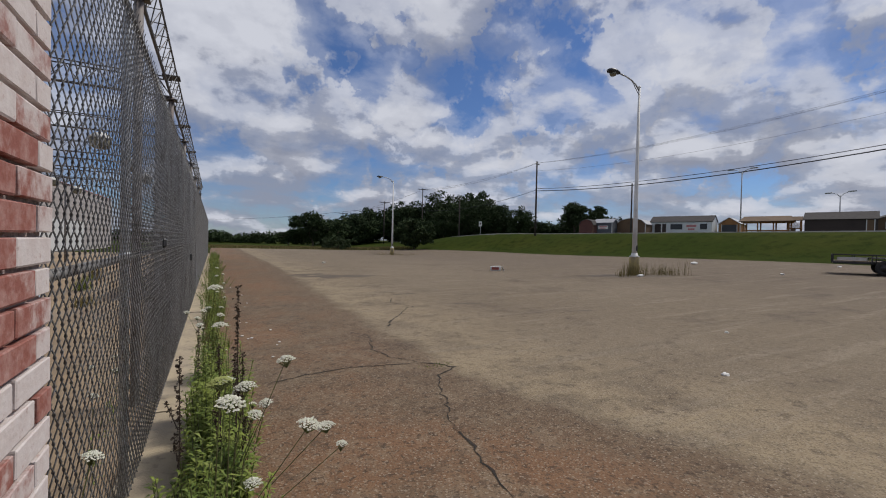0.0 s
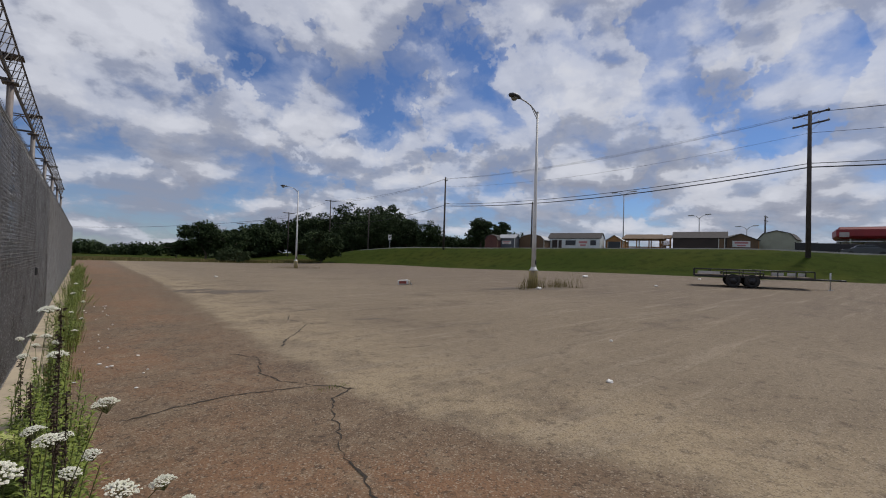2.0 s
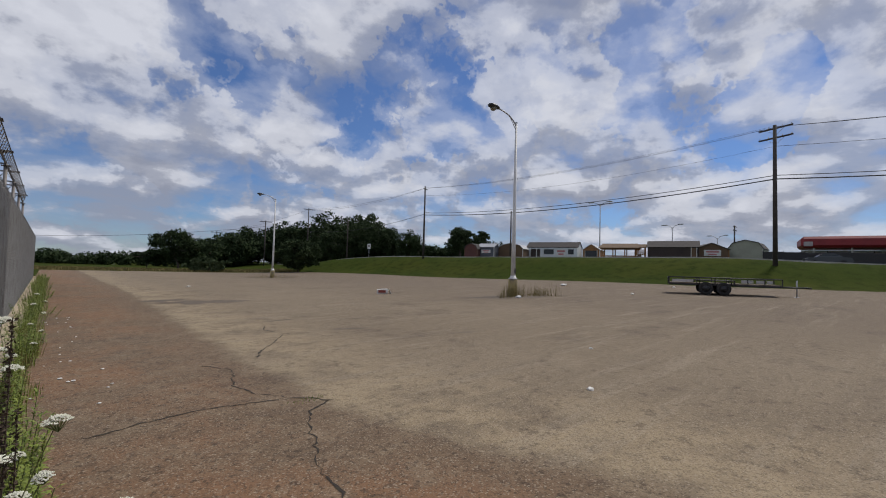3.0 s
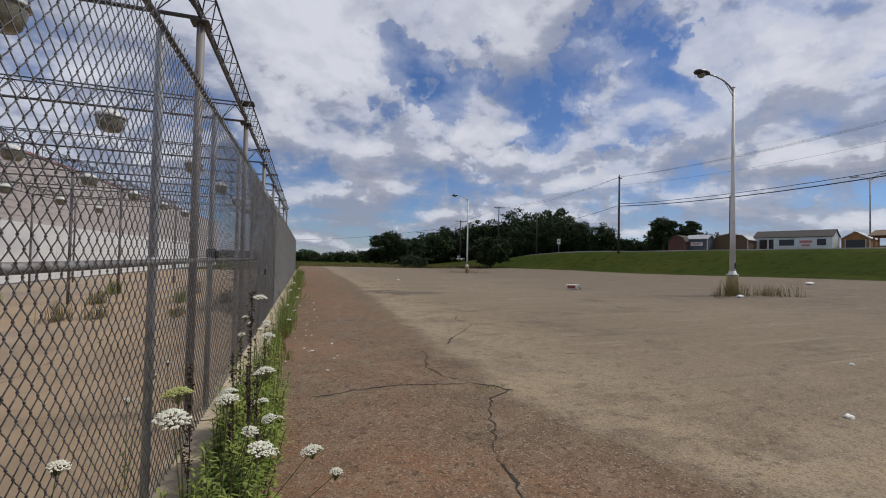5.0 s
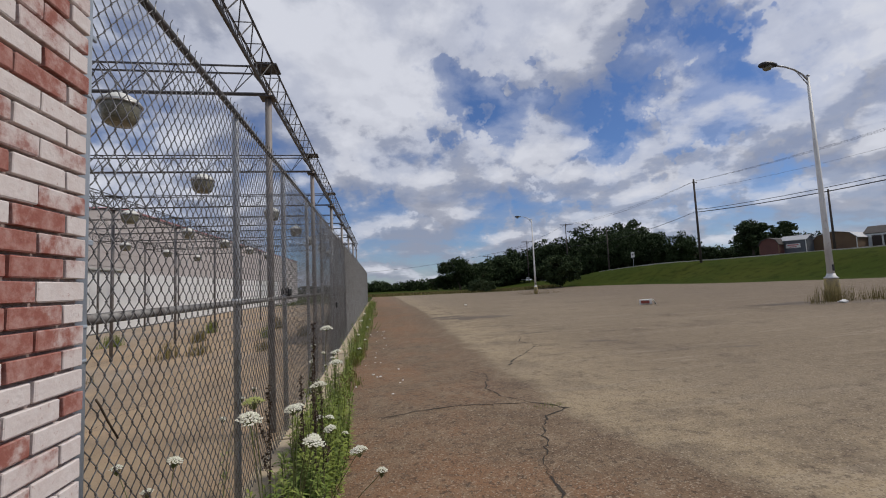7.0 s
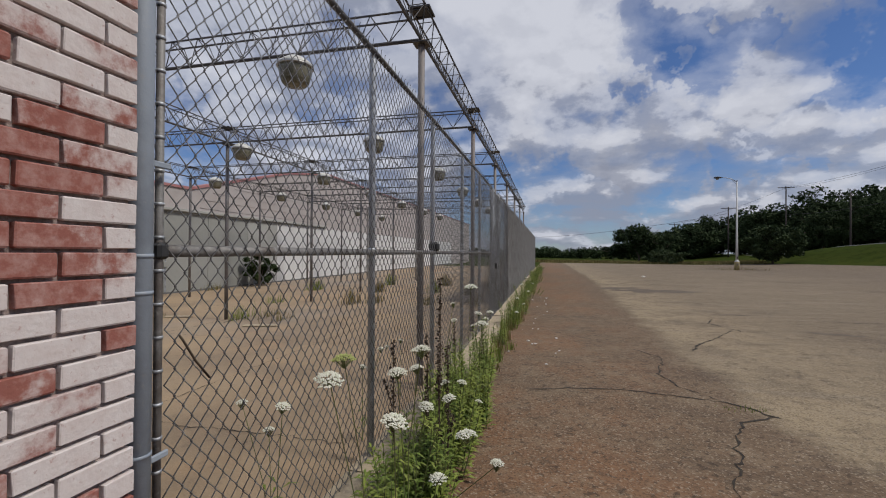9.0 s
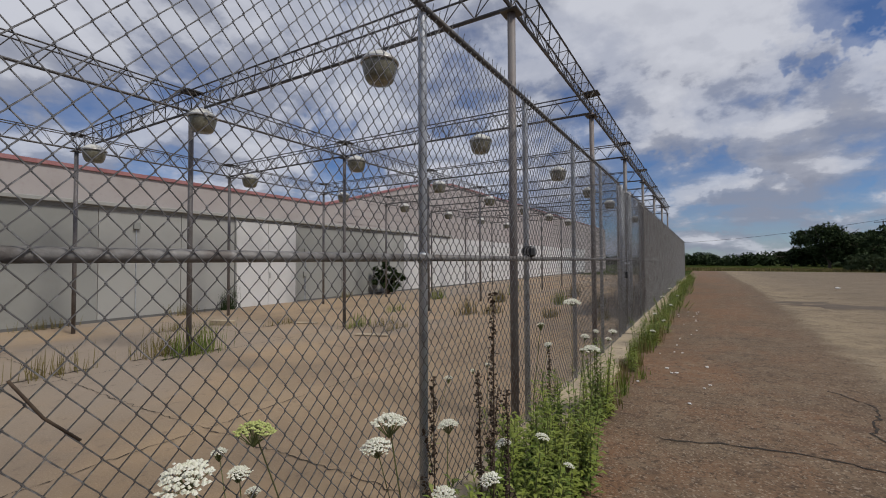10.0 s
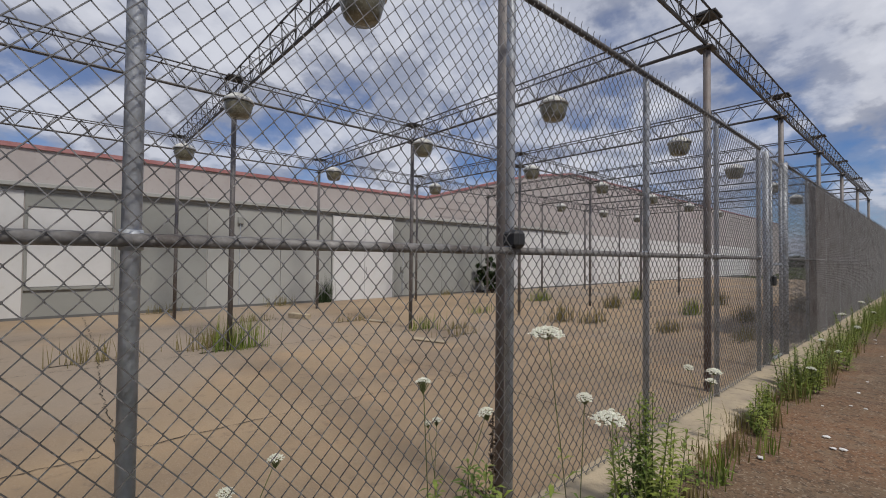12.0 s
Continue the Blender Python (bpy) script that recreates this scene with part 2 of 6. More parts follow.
def brick_material(name, red):
    """Red brick whose white paint has flaked off in part; how much differs from brick to brick."""
    m = mat(name, (0.3, 0.1, 0.07), 0.85, 0, bump=0.22, bump_scale=70, spec=0.3)
    nt = m.node_tree
    N, L = nt.nodes.new, nt.links.new
    b = nt.nodes["Principled BSDF"]
    geo, info = N("ShaderNodeNewGeometry"), N("ShaderNodeObjectInfo")
    n1, n2, n3 = N("ShaderNodeTexNoise"), N("ShaderNodeTexNoise"), N("ShaderNodeTexNoise")
    for n, s, d in ((n1, 5.5, 7), (n2, 60, 6), (n3, 22, 5)):
        n.inputs["Scale"].default_value, n.inputs["Detail"].default_value, n.inputs["Roughness"].default_value = s, d, 0.68
        L(geo.outputs["Position"], n.inputs["Vector"])
    base = N("ShaderNodeValToRGB")
    base.color_ramp.elements[0].color, base.color_ramp.elements[1].color = (0.23, 0.075, 0.058, 1), (0.36, 0.155, 0.125, 1)
    L(n3.outputs["Fac"], base.inputs[0])
    add = N("ShaderNodeMath")
    add.operation = "MULTIPLY_ADD"
    add.inputs[1].default_value = 0.42
    if red:
        tint = N("ShaderNodeSeparateColor")
        L(info.outputs["Color"], tint.inputs[0])
        L(tint.outputs[0], add.inputs[0])
    else:
        L(geo.outputs["Random Per Island"], add.inputs[0])
    n1x = N("ShaderNodeMath")
    n1x.operation = "MULTIPLY"
    n1x.inputs[1].default_value = 1.15
    L(n1.outputs["Fac"], n1x.inputs[0])
    L(n1x.outputs[0], add.inputs[2])
    paint = N("ShaderNodeMapRange")
    paint.interpolation_type = "SMOOTHSTEP"
    paint.inputs[1].default_value, paint.inputs[2].default_value, paint.inputs[4].default_value = 0.60, 0.84, 0.96
    L(add.outputs[0], paint.inputs[0])
    chip = N("ShaderNodeMapRange")
    chip.inputs[1].default_value, chip.inputs[2].default_value, chip.inputs[3].default_value, chip.inputs[4].default_value = 0.60, 0.68, 1.0, 0.45
    L(n2.outputs["Fac"], chip.inputs[0])
    mul = N("ShaderNodeMath")
    mul.operation = "MULTIPLY"
    L(paint.outputs[0], mul.inputs[0])
    L(chip.outputs[0], mul.inputs[1])
    # a thin pink-grey wash of old paint over all
    wash = N("ShaderNodeMixRGB")
    wash.inputs[2].default_value = (0.50, 0.35, 0.32, 1)
    wr = N("ShaderNodeMapRange")
    wr.inputs[1].default_value, wr.inputs[2].default_value, wr.inputs[4].default_value = 0.42, 0.70, 0.6
    L(n3.outputs["Fac"], wr.inputs[0])
    L(wr.outputs[0], wash.inputs[0])
    L(base.outputs[0], wash.inputs[1])
    white = N("ShaderNodeMixRGB")
    white.inputs[1].default_value, white.inputs[2].default_value = (0.74, 0.72, 0.71, 1), (0.50, 0.41, 0.39, 1)
    L(n3.outputs["Fac"], white.inputs[0])
    mx = N("ShaderNodeMixRGB")
    L(mul.outputs[0], mx.inputs[0])
    L(wash.outputs[0], mx.inputs[1])
    L(white.outputs[0], mx.inputs[2])
    L(mx.outputs[0], b.inputs["Base Color"])
    return m


M = {}
M["asphalt"] = asphalt_material()
M["brick"] = brick_material("flaked_brick", True)
M["brick_far"] = brick_material("flaked_brick_rows", False)
M["mortar"] = mat("mortar", (0.29, 0.235, 0.22), 0.95, 0, [(30, 5, 0.4, 0.7, (0.11, 0.09, 0.085), 0.7)], 0.6, 120)
M["yard"] = mat("sandy_concrete", (0.360, 0.266, 0.170), 0.93, 0, [(0.35, 5, 0.38, 0.68, (0.255, 0.192, 0.135), 0.9), (1.3, 6, 0.5, 0.72, (0.40, 0.275, 0.165), 0.7), (0.12, 5, 0.45, 0.62, (0.29, 0.245, 0.20), 0.8), (9, 6, 0.55, 0.75, (0.17, 0.13, 0.10), 0.5), (70, 3, 0.55, 0.7, (0.42, 0.36, 0.29), 0.4)], 0.5, 45, spec=0.25)
M["kerb"] = mat("weathered_concrete", (0.44, 0.36, 0.245), 0.9, 0, [(1.5, 6, 0.4, 0.7, (0.28, 0.235, 0.18), 0.8), (14, 5, 0.52, 0.72, (0.19, 0.16, 0.125), 0.6)], 0.5, 60, per_object=0.12)
M["galv"] = mat("galvanised_steel", (0.46, 0.49, 0.54), 0.5, 0.4, [(6, 5, 0.4, 0.7, (0.22, 0.235, 0.25), 0.8), (45, 4, 0.52, 0.7, (0.42, 0.43, 0.44), 0.5), (1.7, 4, 0.55, 0.75, (0.2, 0.16, 0.13), 0.5)], 0.25, 80)
M["wire"] = mat("weathered_wire", (0.185, 0.183, 0.182), 0.48, 0.45, [(2.5, 4, 0.42, 0.7, (0.09, 0.08, 0.074), 0.8), (30, 3, 0.5, 0.7, (0.42, 0.42, 0.42), 0.7)])
M["rail"] = mat("rusted_rail", (0.24, 0.235, 0.23), 0.65, 0.35, [(5, 5, 0.42, 0.66, (0.12, 0.10, 0.09), 0.8), (30, 4, 0.5, 0.7, (0.36, 0.35, 0.34), 0.5)], 0.2, 90)
M["truss"] = mat("dark_steel", (0.085, 0.083, 0.085), 0.6, 0.3, [(4, 5, 0.42, 0.7, (0.14, 0.12, 0.105), 0.7), (25, 4, 0.5, 0.72, (0.05, 0.045, 0.042), 0.6)])
M["frame_post"] = mat("frame_post_steel", (0.19, 0.175, 0.17), 0.6, 0.35, [(3, 5, 0.42, 0.68, (0.13, 0.115, 0.105), 0.8), (30, 4, 0.5, 0.7, (0.29, 0.29, 0.29), 0.5)], 0.2, 70)
M["rust_post"] = mat("rusting_post_steel", (0.20, 0.185, 0.18), 0.65, 0.25, [(1.1, 5, 0.42, 0.6, (0.135, 0.085, 0.068), 0.9), (30, 4, 0.5, 0.7, (0.24, 0.20, 0.185), 0.5)], 0.2, 70)
M["pipe"] = mat("grey_painted_pipe", (0.285, 0.325, 0.38), 0.5, 0, [(4, 5, 0.45, 0.7, (0.21, 0.24, 0.285), 0.8), (35, 5, 0.56, 0.72, (0.33, 0.34, 0.36), 0.5)], 0.15, 60)
M["wall_grey"] = mat("grey_wall_paint", (0.285, 0.29, 0.275), 0.85, 0, [(0.6, 5, 0.4, 0.7, (0.235, 0.24, 0.225), 0.8), (5, 6, 0.52, 0.75, (0.24, 0.24, 0.22), 0.4)], 0.2, 30)
M["wall_pale"] = mat("pale_wall_paint", (0.36, 0.362, 0.345), 0.85, 0, [(0.6, 5, 0.4, 0.7, (0.31, 0.312, 0.295), 0.8), (5, 6, 0.52, 0.75, (0.33, 0.33, 0.30), 0.35)], 0.2, 30)
M["wall_white"] = mat("white_wall_paint", (0.60, 0.60, 0.60), 0.8, 0, [(0.8, 5, 0.42, 0.7, (0.52, 0.52, 0.515), 0.8), (7, 6, 0.55, 0.75, (0.5, 0.49, 0.46), 0.35)], 0.15, 30)
M["fascia"] = mat("pinkish_fascia", (0.42, 0.385, 0.375), 0.85, 0, [(0.7, 5, 0.4, 0.7, (0.36, 0.325, 0.315), 0.8), (9, 5, 0.52, 0.75, (0.34, 0.28, 0.26), 0.4)], 0.15, 30)
M["coping"] = mat("red_coping", (0.38, 0.18, 0.18), 0.6, 0, [(2, 5, 0.42, 0.7, (0.28, 0.10, 0.10), 0.8), (20, 4, 0.5, 0.7, (0.42, 0.19, 0.17), 0.4)])
M["roof"] = mat("roof_felt", (0.12, 0.12, 0.12), 0.95, 0, [(0.8, 5, 0.4, 0.7, (0.17, 0.165, 0.16), 0.8)])
# grey wall paint darkened: the wing side wall's shade is put into the colour
M["wall_shaded"] = mat("shaded_grey_wall_paint", (0.15, 0.15, 0.145), 0.85, 0, [(0.7, 5, 0.4, 0.7, (0.10, 0.10, 0.095), 0.8)], 0.2, 30)
M["screen"] = mat("brown_screen_fabric", (0.125, 0.098, 0.088), 0.9, 0, [(0.9, 5, 0.4, 0.7, (0.09, 0.068, 0.060), 0.8), (25, 4, 0.45, 0.7, (0.17, 0.145, 0.135), 0.6)], 0.3, 40)
scrim = M["screen"].node_tree
see = scrim.nodes.new("ShaderNodeBsdfTransparent")
weave = scrim.nodes.new("ShaderNodeMixShader")
weave.inputs[0].default_value = 0.82
scrim.links.new(see.outputs[0], weave.inputs[1])
scrim.links.new(scrim.nodes["Principled BSDF"].outputs[0], weave.inputs[2])
scrim.links.new(weave.outputs[0], scrim.nodes["Material Output"].inputs["Surface"])
M["pole_white"] = mat("white_pole_paint", (0.62, 0.62, 0.60), 0.55, 0, [(1.2, 5, 0.42, 0.7, (0.50, 0.49, 0.47), 0.8), (12, 6, 0.58, 0.72, (0.28, 0.20, 0.15), 0.6)], 0.1, 40)
M["pole_grey"] = mat("grey_pole_paint", (0.38, 0.39, 0.40), 0.5, 0.2, [(1.2, 5, 0.42, 0.7, (0.28, 0.28, 0.285), 0.8)], 0.1, 40)
M["yellow"] = mat("worn_yellow_concrete", (0.42, 0.34, 0.15), 0.9, 0, [(3, 6, 0.42, 0.66, (0.22, 0.19, 0.14), 0.9), (20, 5, 0.52, 0.7, (0.24, 0.20, 0.14), 0.6)], 0.5, 40)
M["lamp_black"] = mat("dark_lamp_metal", (0.03, 0.03, 0.032), 0.45, 0.3, [(8, 4, 0.4, 0.7, (0.06, 0.06, 0.06), 0.7)])
M["lens"] = mat("dusty_lamp_glass", (0.20, 0.19, 0.14), 0.25, 0, [(9, 5, 0.4, 0.68, (0.11, 0.10, 0.065), 0.9), (40, 4, 0.5, 0.7, (0.34, 0.33, 0.27), 0.5)])
M["lamp_white"] = mat("white_lamp_housing", (0.62, 0.62, 0.58), 0.5, 0, [(10, 5, 0.45, 0.7, (0.42, 0.41, 0.37), 0.8)])
M["grass"] = mat("mown_grass", (0.034, 0.050, 0.008), 1.0, 0, [(0.12, 5, 0.4, 0.68, (0.052, 0.060, 0.011), 0.9), (0.9, 6, 0.45, 0.7, (0.020, 0.032, 0.005), 0.85), (6, 5, 0.5, 0.72, (0.064, 0.068, 0.018), 0.5)], 0.9, 9, spec=0.03)
M["road"] = mat("road_asphalt", (0.17, 0.165, 0.16), 0.9, 0, [(0.5, 5, 0.4, 0.7, (0.13, 0.125, 0.12), 0.8)], 0.3, 40)
M["kerb_pale"] = mat("pale_kerb_concrete", (0.50, 0.48, 0.44), 0.9, 0, [(1, 5, 0.42, 0.7, (0.38, 0.36, 0.33), 0.8)], 0.3, 30)
M["leaf_tree"] = mat("tree_leaves", (0.030, 0.050, 0.018), 0.85, 0, [(0.25, 4, 0.4, 0.65, (0.022, 0.036, 0.015), 0.85), (1.7, 4, 0.45, 0.7, (0.068, 0.095, 0.034), 0.7)], spec=0.2)
M["leaf_pale"] = mat("pale_shrub_leaves", (0.085, 0.115, 0.055), 0.85, 0, [(0.5, 4, 0.4, 0.65, (0.055, 0.08, 0.035), 0.85)], spec=0.2)
M["bark"] = mat("bark", (0.09, 0.07, 0.055), 0.95, 0, [(4, 5, 0.4, 0.7, (0.05, 0.04, 0.03), 0.8)], 0.8, 25)
M["weed"] = mat("weed_leaves", (0.200, 0.245, 0.042), 0.7, 0, [(3, 4, 0.4, 0.66, (0.085, 0.145, 0.028), 0.85), (14, 4, 0.5, 0.7, (0.27, 0.29, 0.09), 0.7)], spec=0.3)
M["stem"] = mat("weed_stem", (0.14, 0.17, 0.055), 0.8, 0, [(9, 4, 0.4, 0.66, (0.07, 0.06, 0.03), 0.8)])
M["dry"] = mat("dry_stalk", (0.06, 0.042, 0.03), 0.9, 0, [(20, 4, 0.4, 0.7, (0.10, 0.07, 0.045), 0.7)])
M["floret"] = mat("white_florets", (0.74, 0.74, 0.64), 0.8, 0, [(60, 3, 0.4, 0.7, (0.60, 0.62, 0.45), 0.6)])
M["floret_green"] = mat("green_florets", (0.42, 0.46, 0.16), 0.8, 0, [(60, 3, 0.4, 0.7, (0.32, 0.37, 0.10), 0.6)])
M["straw"] = mat("dry_grass", (0.21, 0.175, 0.07), 0.9, 0, [(6, 4, 0.4, 0.66, (0.15, 0.13, 0.045), 0.85)], spec=0.2)
M["wood_pole"] = mat("creosoted_wood", (0.055, 0.045, 0.04), 0.9, 0, [(2, 5, 0.4, 0.7, (0.085, 0.072, 0.062), 0.8)], 0.4, 25)
M["cable"] = mat("black_cable", (0.02, 0.02, 0.022), 0.7)
M["black"] = mat("black_steel_paint", (0.018, 0.018, 0.02), 0.5, 0, [(6, 5, 0.4, 0.7, (0.035, 0.032, 0.03), 0.7)])
M["tyre"] = mat("tyre_rubber", (0.02, 0.02, 0.02), 0.85, 0, [(12, 4, 0.4, 0.7, (0.045, 0.04, 0.036), 0.7)])
M["steel"] = mat("bright_steel", (0.5, 0.5, 0.5), 0.4, 0.6, [(5, 5, 0.4, 0.7, (0.36, 0.35, 0.34), 0.7)])
M["deck"] = mat("trailer_deck_boards", (0.16, 0.12, 0.085), 0.9, 0, [(3, 5, 0.4, 0.7, (0.10, 0.08, 0.06), 0.8)])
M["crack"] = mat("dirt_in_crack", (0.030, 0.023, 0.018), 0.98, 0, [(15, 5, 0.45, 0.7, (0.06, 0.05, 0.03), 0.7)])
M["patch"] = mat("dark_tar_patch", (0.105, 0.080, 0.058), 0.92, 0, [(3, 5, 0.4, 0.7, (0.15, 0.118, 0.083), 0.9)], 0.4, 50)
M["paper"] = mat("white_litter", (0.74, 0.73, 0.70), 0.8, 0, [(12, 4, 0.45, 0.7, (0.6, 0.58, 0.54), 0.6)])
M["litter_red"] = mat("red_print", (0.30, 0.07, 0.05), 0.7, 0, [(12, 4, 0.45, 0.7, (0.12, 0.05, 0.04), 0.8)])
M["siding_brown"] = mat("dark_brown_siding", (0.050, 0.036, 0.030), 0.8, 0, [(0.8, 4, 0.4, 0.7, (0.038, 0.028, 0.024), 0.8)])
M["siding_tan"] = mat("tan_siding", (0.145, 0.09, 0.05), 0.8, 0, [(0.8, 4, 0.4, 0.7, (0.11, 0.068, 0.04), 0.8)])
M["siding_red"] = mat("red_brown_siding", (0.11, 0.045, 0.035), 0.8, 0, [(0.8, 4, 0.4, 0.7, (0.085, 0.035, 0.028), 0.8)])
M["siding_slate"] = mat("slate_siding", (0.10, 0.11, 0.125), 0.8, 0, [(0.8, 4, 0.4, 0.7, (0.08, 0.085, 0.10), 0.8)])
M["siding_sage"] = mat("sage_siding", (0.36, 0.37, 0.29), 0.8, 0, [(0.8, 4, 0.4, 0.7, (0.30, 0.31, 0.245), 0.8)])
M["siding_white"] = mat("white_siding", (0.68, 0.71, 0.72), 0.8, 0, [(0.8, 4, 0.4, 0.7, (0.60, 0.63, 0.64), 0.8)])
M["wood_orange"] = mat("stained_wood", (0.34, 0.17, 0.06), 0.75, 0, [(1.5, 5, 0.4, 0.7, (0.24, 0.115, 0.04), 0.8)])
M["trim_white"] = mat("white_trim", (0.68, 0.68, 0.66), 0.7, 0, [(2, 4, 0.45, 0.7, (0.58, 0.58, 0.56), 0.6)])
M["shingle"] = mat("dark_shingles", (0.065, 0.058, 0.055), 0.9, 0, [(3, 5, 0.4, 0.7, (0.045, 0.04, 0.038), 0.8)], 0.4, 12)
M["metal_roof"] = mat("pale_metal_roof", (0.46, 0.47, 0.48), 0.45, 0.2, [(1.5, 4, 0.4, 0.7, (0.38, 0.39, 0.40), 0.7)])
M["red_canopy"] = mat("red_canopy_paint", (0.27, 0.022, 0.026), 0.5, 0, [(0.6, 4, 0.4, 0.7, (0.21, 0.018, 0.022), 0.8)])
M["window_dark"] = mat("dark_window_glass", (0.015, 0.017, 0.02), 0.08)
M["sign_pink"] = mat("sign_print", (0.50, 0.20, 0.20), 0.7)
M["car_grey"] = mat("grey_car_paint", (0.07, 0.075, 0.08), 0.3, 0.3)


# ---- mesh helpers ----
def part(name, bm, material, parent=None, label="", smooth=False):
    me = bpy.data.meshes.new(name)
    bm.to_mesh(me)
    bm.free()
    me.materials.append(material)
    if smooth:
        for p in me.polygons:
            p.use_smooth = True
    ob = new(name, me)
    if parent:
        ob.parent = parent
    if label:
        ob["label"] = label
    return ob


def raw(name, verts, faces, material, parent=None, label="", smooth=False):
    me = bpy.data.meshes.new(name)
    me.from_pydata(verts, [], faces)
    me.update()
    me.materials.append(material)
    if smooth:
        for p in me.polygons:
            p.use_smooth = True
    ob = new(name, me)
    if parent:
        ob.parent = parent
    if label:
        ob["label"] = label
    return ob


def thing(name, m=None, label="", category="", group="", kind=""):
    e = new(name)
    if m is not None:
        e.matrix_world = m
    return tagged(e, label, category, group, kind)


def box(bm, x0, y0, z0, x1, y1, z1, bevel=0.0, m=None):
    r = bmesh.ops.create_cube(bm, size=1.0)
    for v in r["verts"]:
        v.co = Vector((x0 + (v.co.x + 0.5) * (x1 - x0), y0 + (v.co.y + 0.5) * (y1 - y0), z0 + (v.co.z + 0.5) * (z1 - z0)))
    vs = r["verts"]
    if bevel:
        es = list({e for v in vs for e in v.link_edges})
        q = bmesh.ops.bevel(bm, geom=es, offset=bevel, segments=1, affect="EDGES", profile=0.5)
        vs = q["verts"]
    if m is not None:
        bmesh.ops.transform(bm, matrix=m, verts=list(set(vs)))
    return bm


def bx(*a, bevel=0.0):
    return box(bmesh.new(), *a, bevel=bevel)


def tube_data(verts, faces, pts, radii, sides=6, cap=True):
    """Adds a tube along pts to plain lists."""
    n0 = len(verts)
    pts = [Vector(p) for p in pts]
    if not isinstance(radii, (list, tuple)):
        radii = [radii] * len(pts)
    for i, p in enumerate(pts):
        d = (pts[min(i + 1, len(pts) - 1)] - pts[max(i - 1, 0)]).normalized()
        a = d.cross(Vector((0, 0, 1)) if abs(d.z) < 0.9 else Vector((1, 0, 0))).normalized()
        c = d.cross(a)
        for k in range(sides):
            t = 2 * math.pi * k / sides
            verts.append(tuple(p + (a * math.cos(t) + c * math.sin(t)) * radii[i]))
    for i in range(len(pts) - 1):
        for k in range(sides):
            k2 = (k + 1) % sides
            faces.append((n0 + i * sides + k, n0 + i * sides + k2, n0 + (i + 1) * sides + k2, n0 + (i + 1) * sides + k))
    if cap:
        faces.append(tuple(n0 + k for k in range(sides))[::-1])
        faces.append(tuple(n0 + (len(pts) - 1) * sides + k for k in range(sides)))


def tube(name, pts, radii, material, parent=None, label="", sides=8, smooth=True):
    v, f = [], []
    tube_data(v, f, pts, radii, sides)
    return raw(name, v, f, material, parent, label, smooth)


def lathe(name, profile, material, parent=None, label="", seg=16, at=(0, 0, 0)):
    """profile: rows of (radius, z)."""
    v, f = [], []
    for r, z in profile:
        for k in range(seg):
            a = 2 * math.pi * k / seg
            v.append((at[0] + r * math.cos(a), at[1] + r * math.sin(a), at[2] + z))
    for i in range(len(profile) - 1):
        for k in range(seg):
            k2 = (k + 1) % seg
            f.append((i * seg + k, i * seg + k2, (i + 1) * seg + k2, (i + 1) * seg + k))
    f.append(tuple(range(seg))[::-1])
    f.append(tuple((len(profile) - 1) * seg + k for k in range(seg)))
    return raw(name, v, f, material, parent, label, True)


def smooth01(t):
    t = max(0.0, min(1.0, t))
    return t * t * (3 - 2 * t)


def edge_x(y):
    """Where the lot ends and the bank begins."""
    return 41.0 + 0.40 * max(0.0, min(50.0, 12.0 - y)) - 0.45 * max(0.0, min(20.0, y - 58.0))


def ground_z(x, y):
    s = smooth01((y - 14) / 38.0)
    lot = 0.018 * max(0.0, min(x, 60.0)) * (1 - 1.25 * s) + 0.43 * s * smooth01((x - 22) / 18.0)
    top = 3.5 - 0.5 * smooth01((16 - y) / 16.0) - 2.2 * smooth01((y - 64) / 34.0)
    return lot + (top - lot) * smooth01((x - edge_x(y)) / 12.0)


# ---- ground ----
def axis_steps(stops):
    """stops: rows of (from, to, step)."""
    out = []
    for a, b_, s in stops:
        n = max(1, round((b_ - a) / s))
        out += [a + (b_ - a) * i / n for i in range(n)]
    out.append(stops[-1][1])
    return out


def build_ground():
    xs = axis_steps([(-2200, -200, 500), (-200, -20, 45), (-20, 20, 5), (20, 75, 1.5), (75, 200, 12), (200, 2200, 500)])
    ys = axis_steps([(-1200, -120, 360), (-120, -10, 22), (-10, 90, 2.0), (90, 200, 10), (200, 2600, 480)])
    v = []
    for y in ys:
        for x in xs:
            z = ground_z(x, y) + 0.05 * noise.noise((x * 0.2, y * 0.2, 0)) * (1 if x > edge_x(y) + 1 else 0)
            if x < edge_x(y) - 1.0 and y < 73:
                z -= 0.12
            v.append((x, y, z))
    nx = len(xs)
    f = [(j * nx + i, j * nx + i + 1, (j + 1) * nx + i + 1, (j + 1) * nx + i) for j in range(len(ys) - 1) for i in range(nx - 1)]
    tagged(raw("ground", v, f, M["grass"], smooth=True), "mown green grass on a bank and verge", "ground", kind="structure")


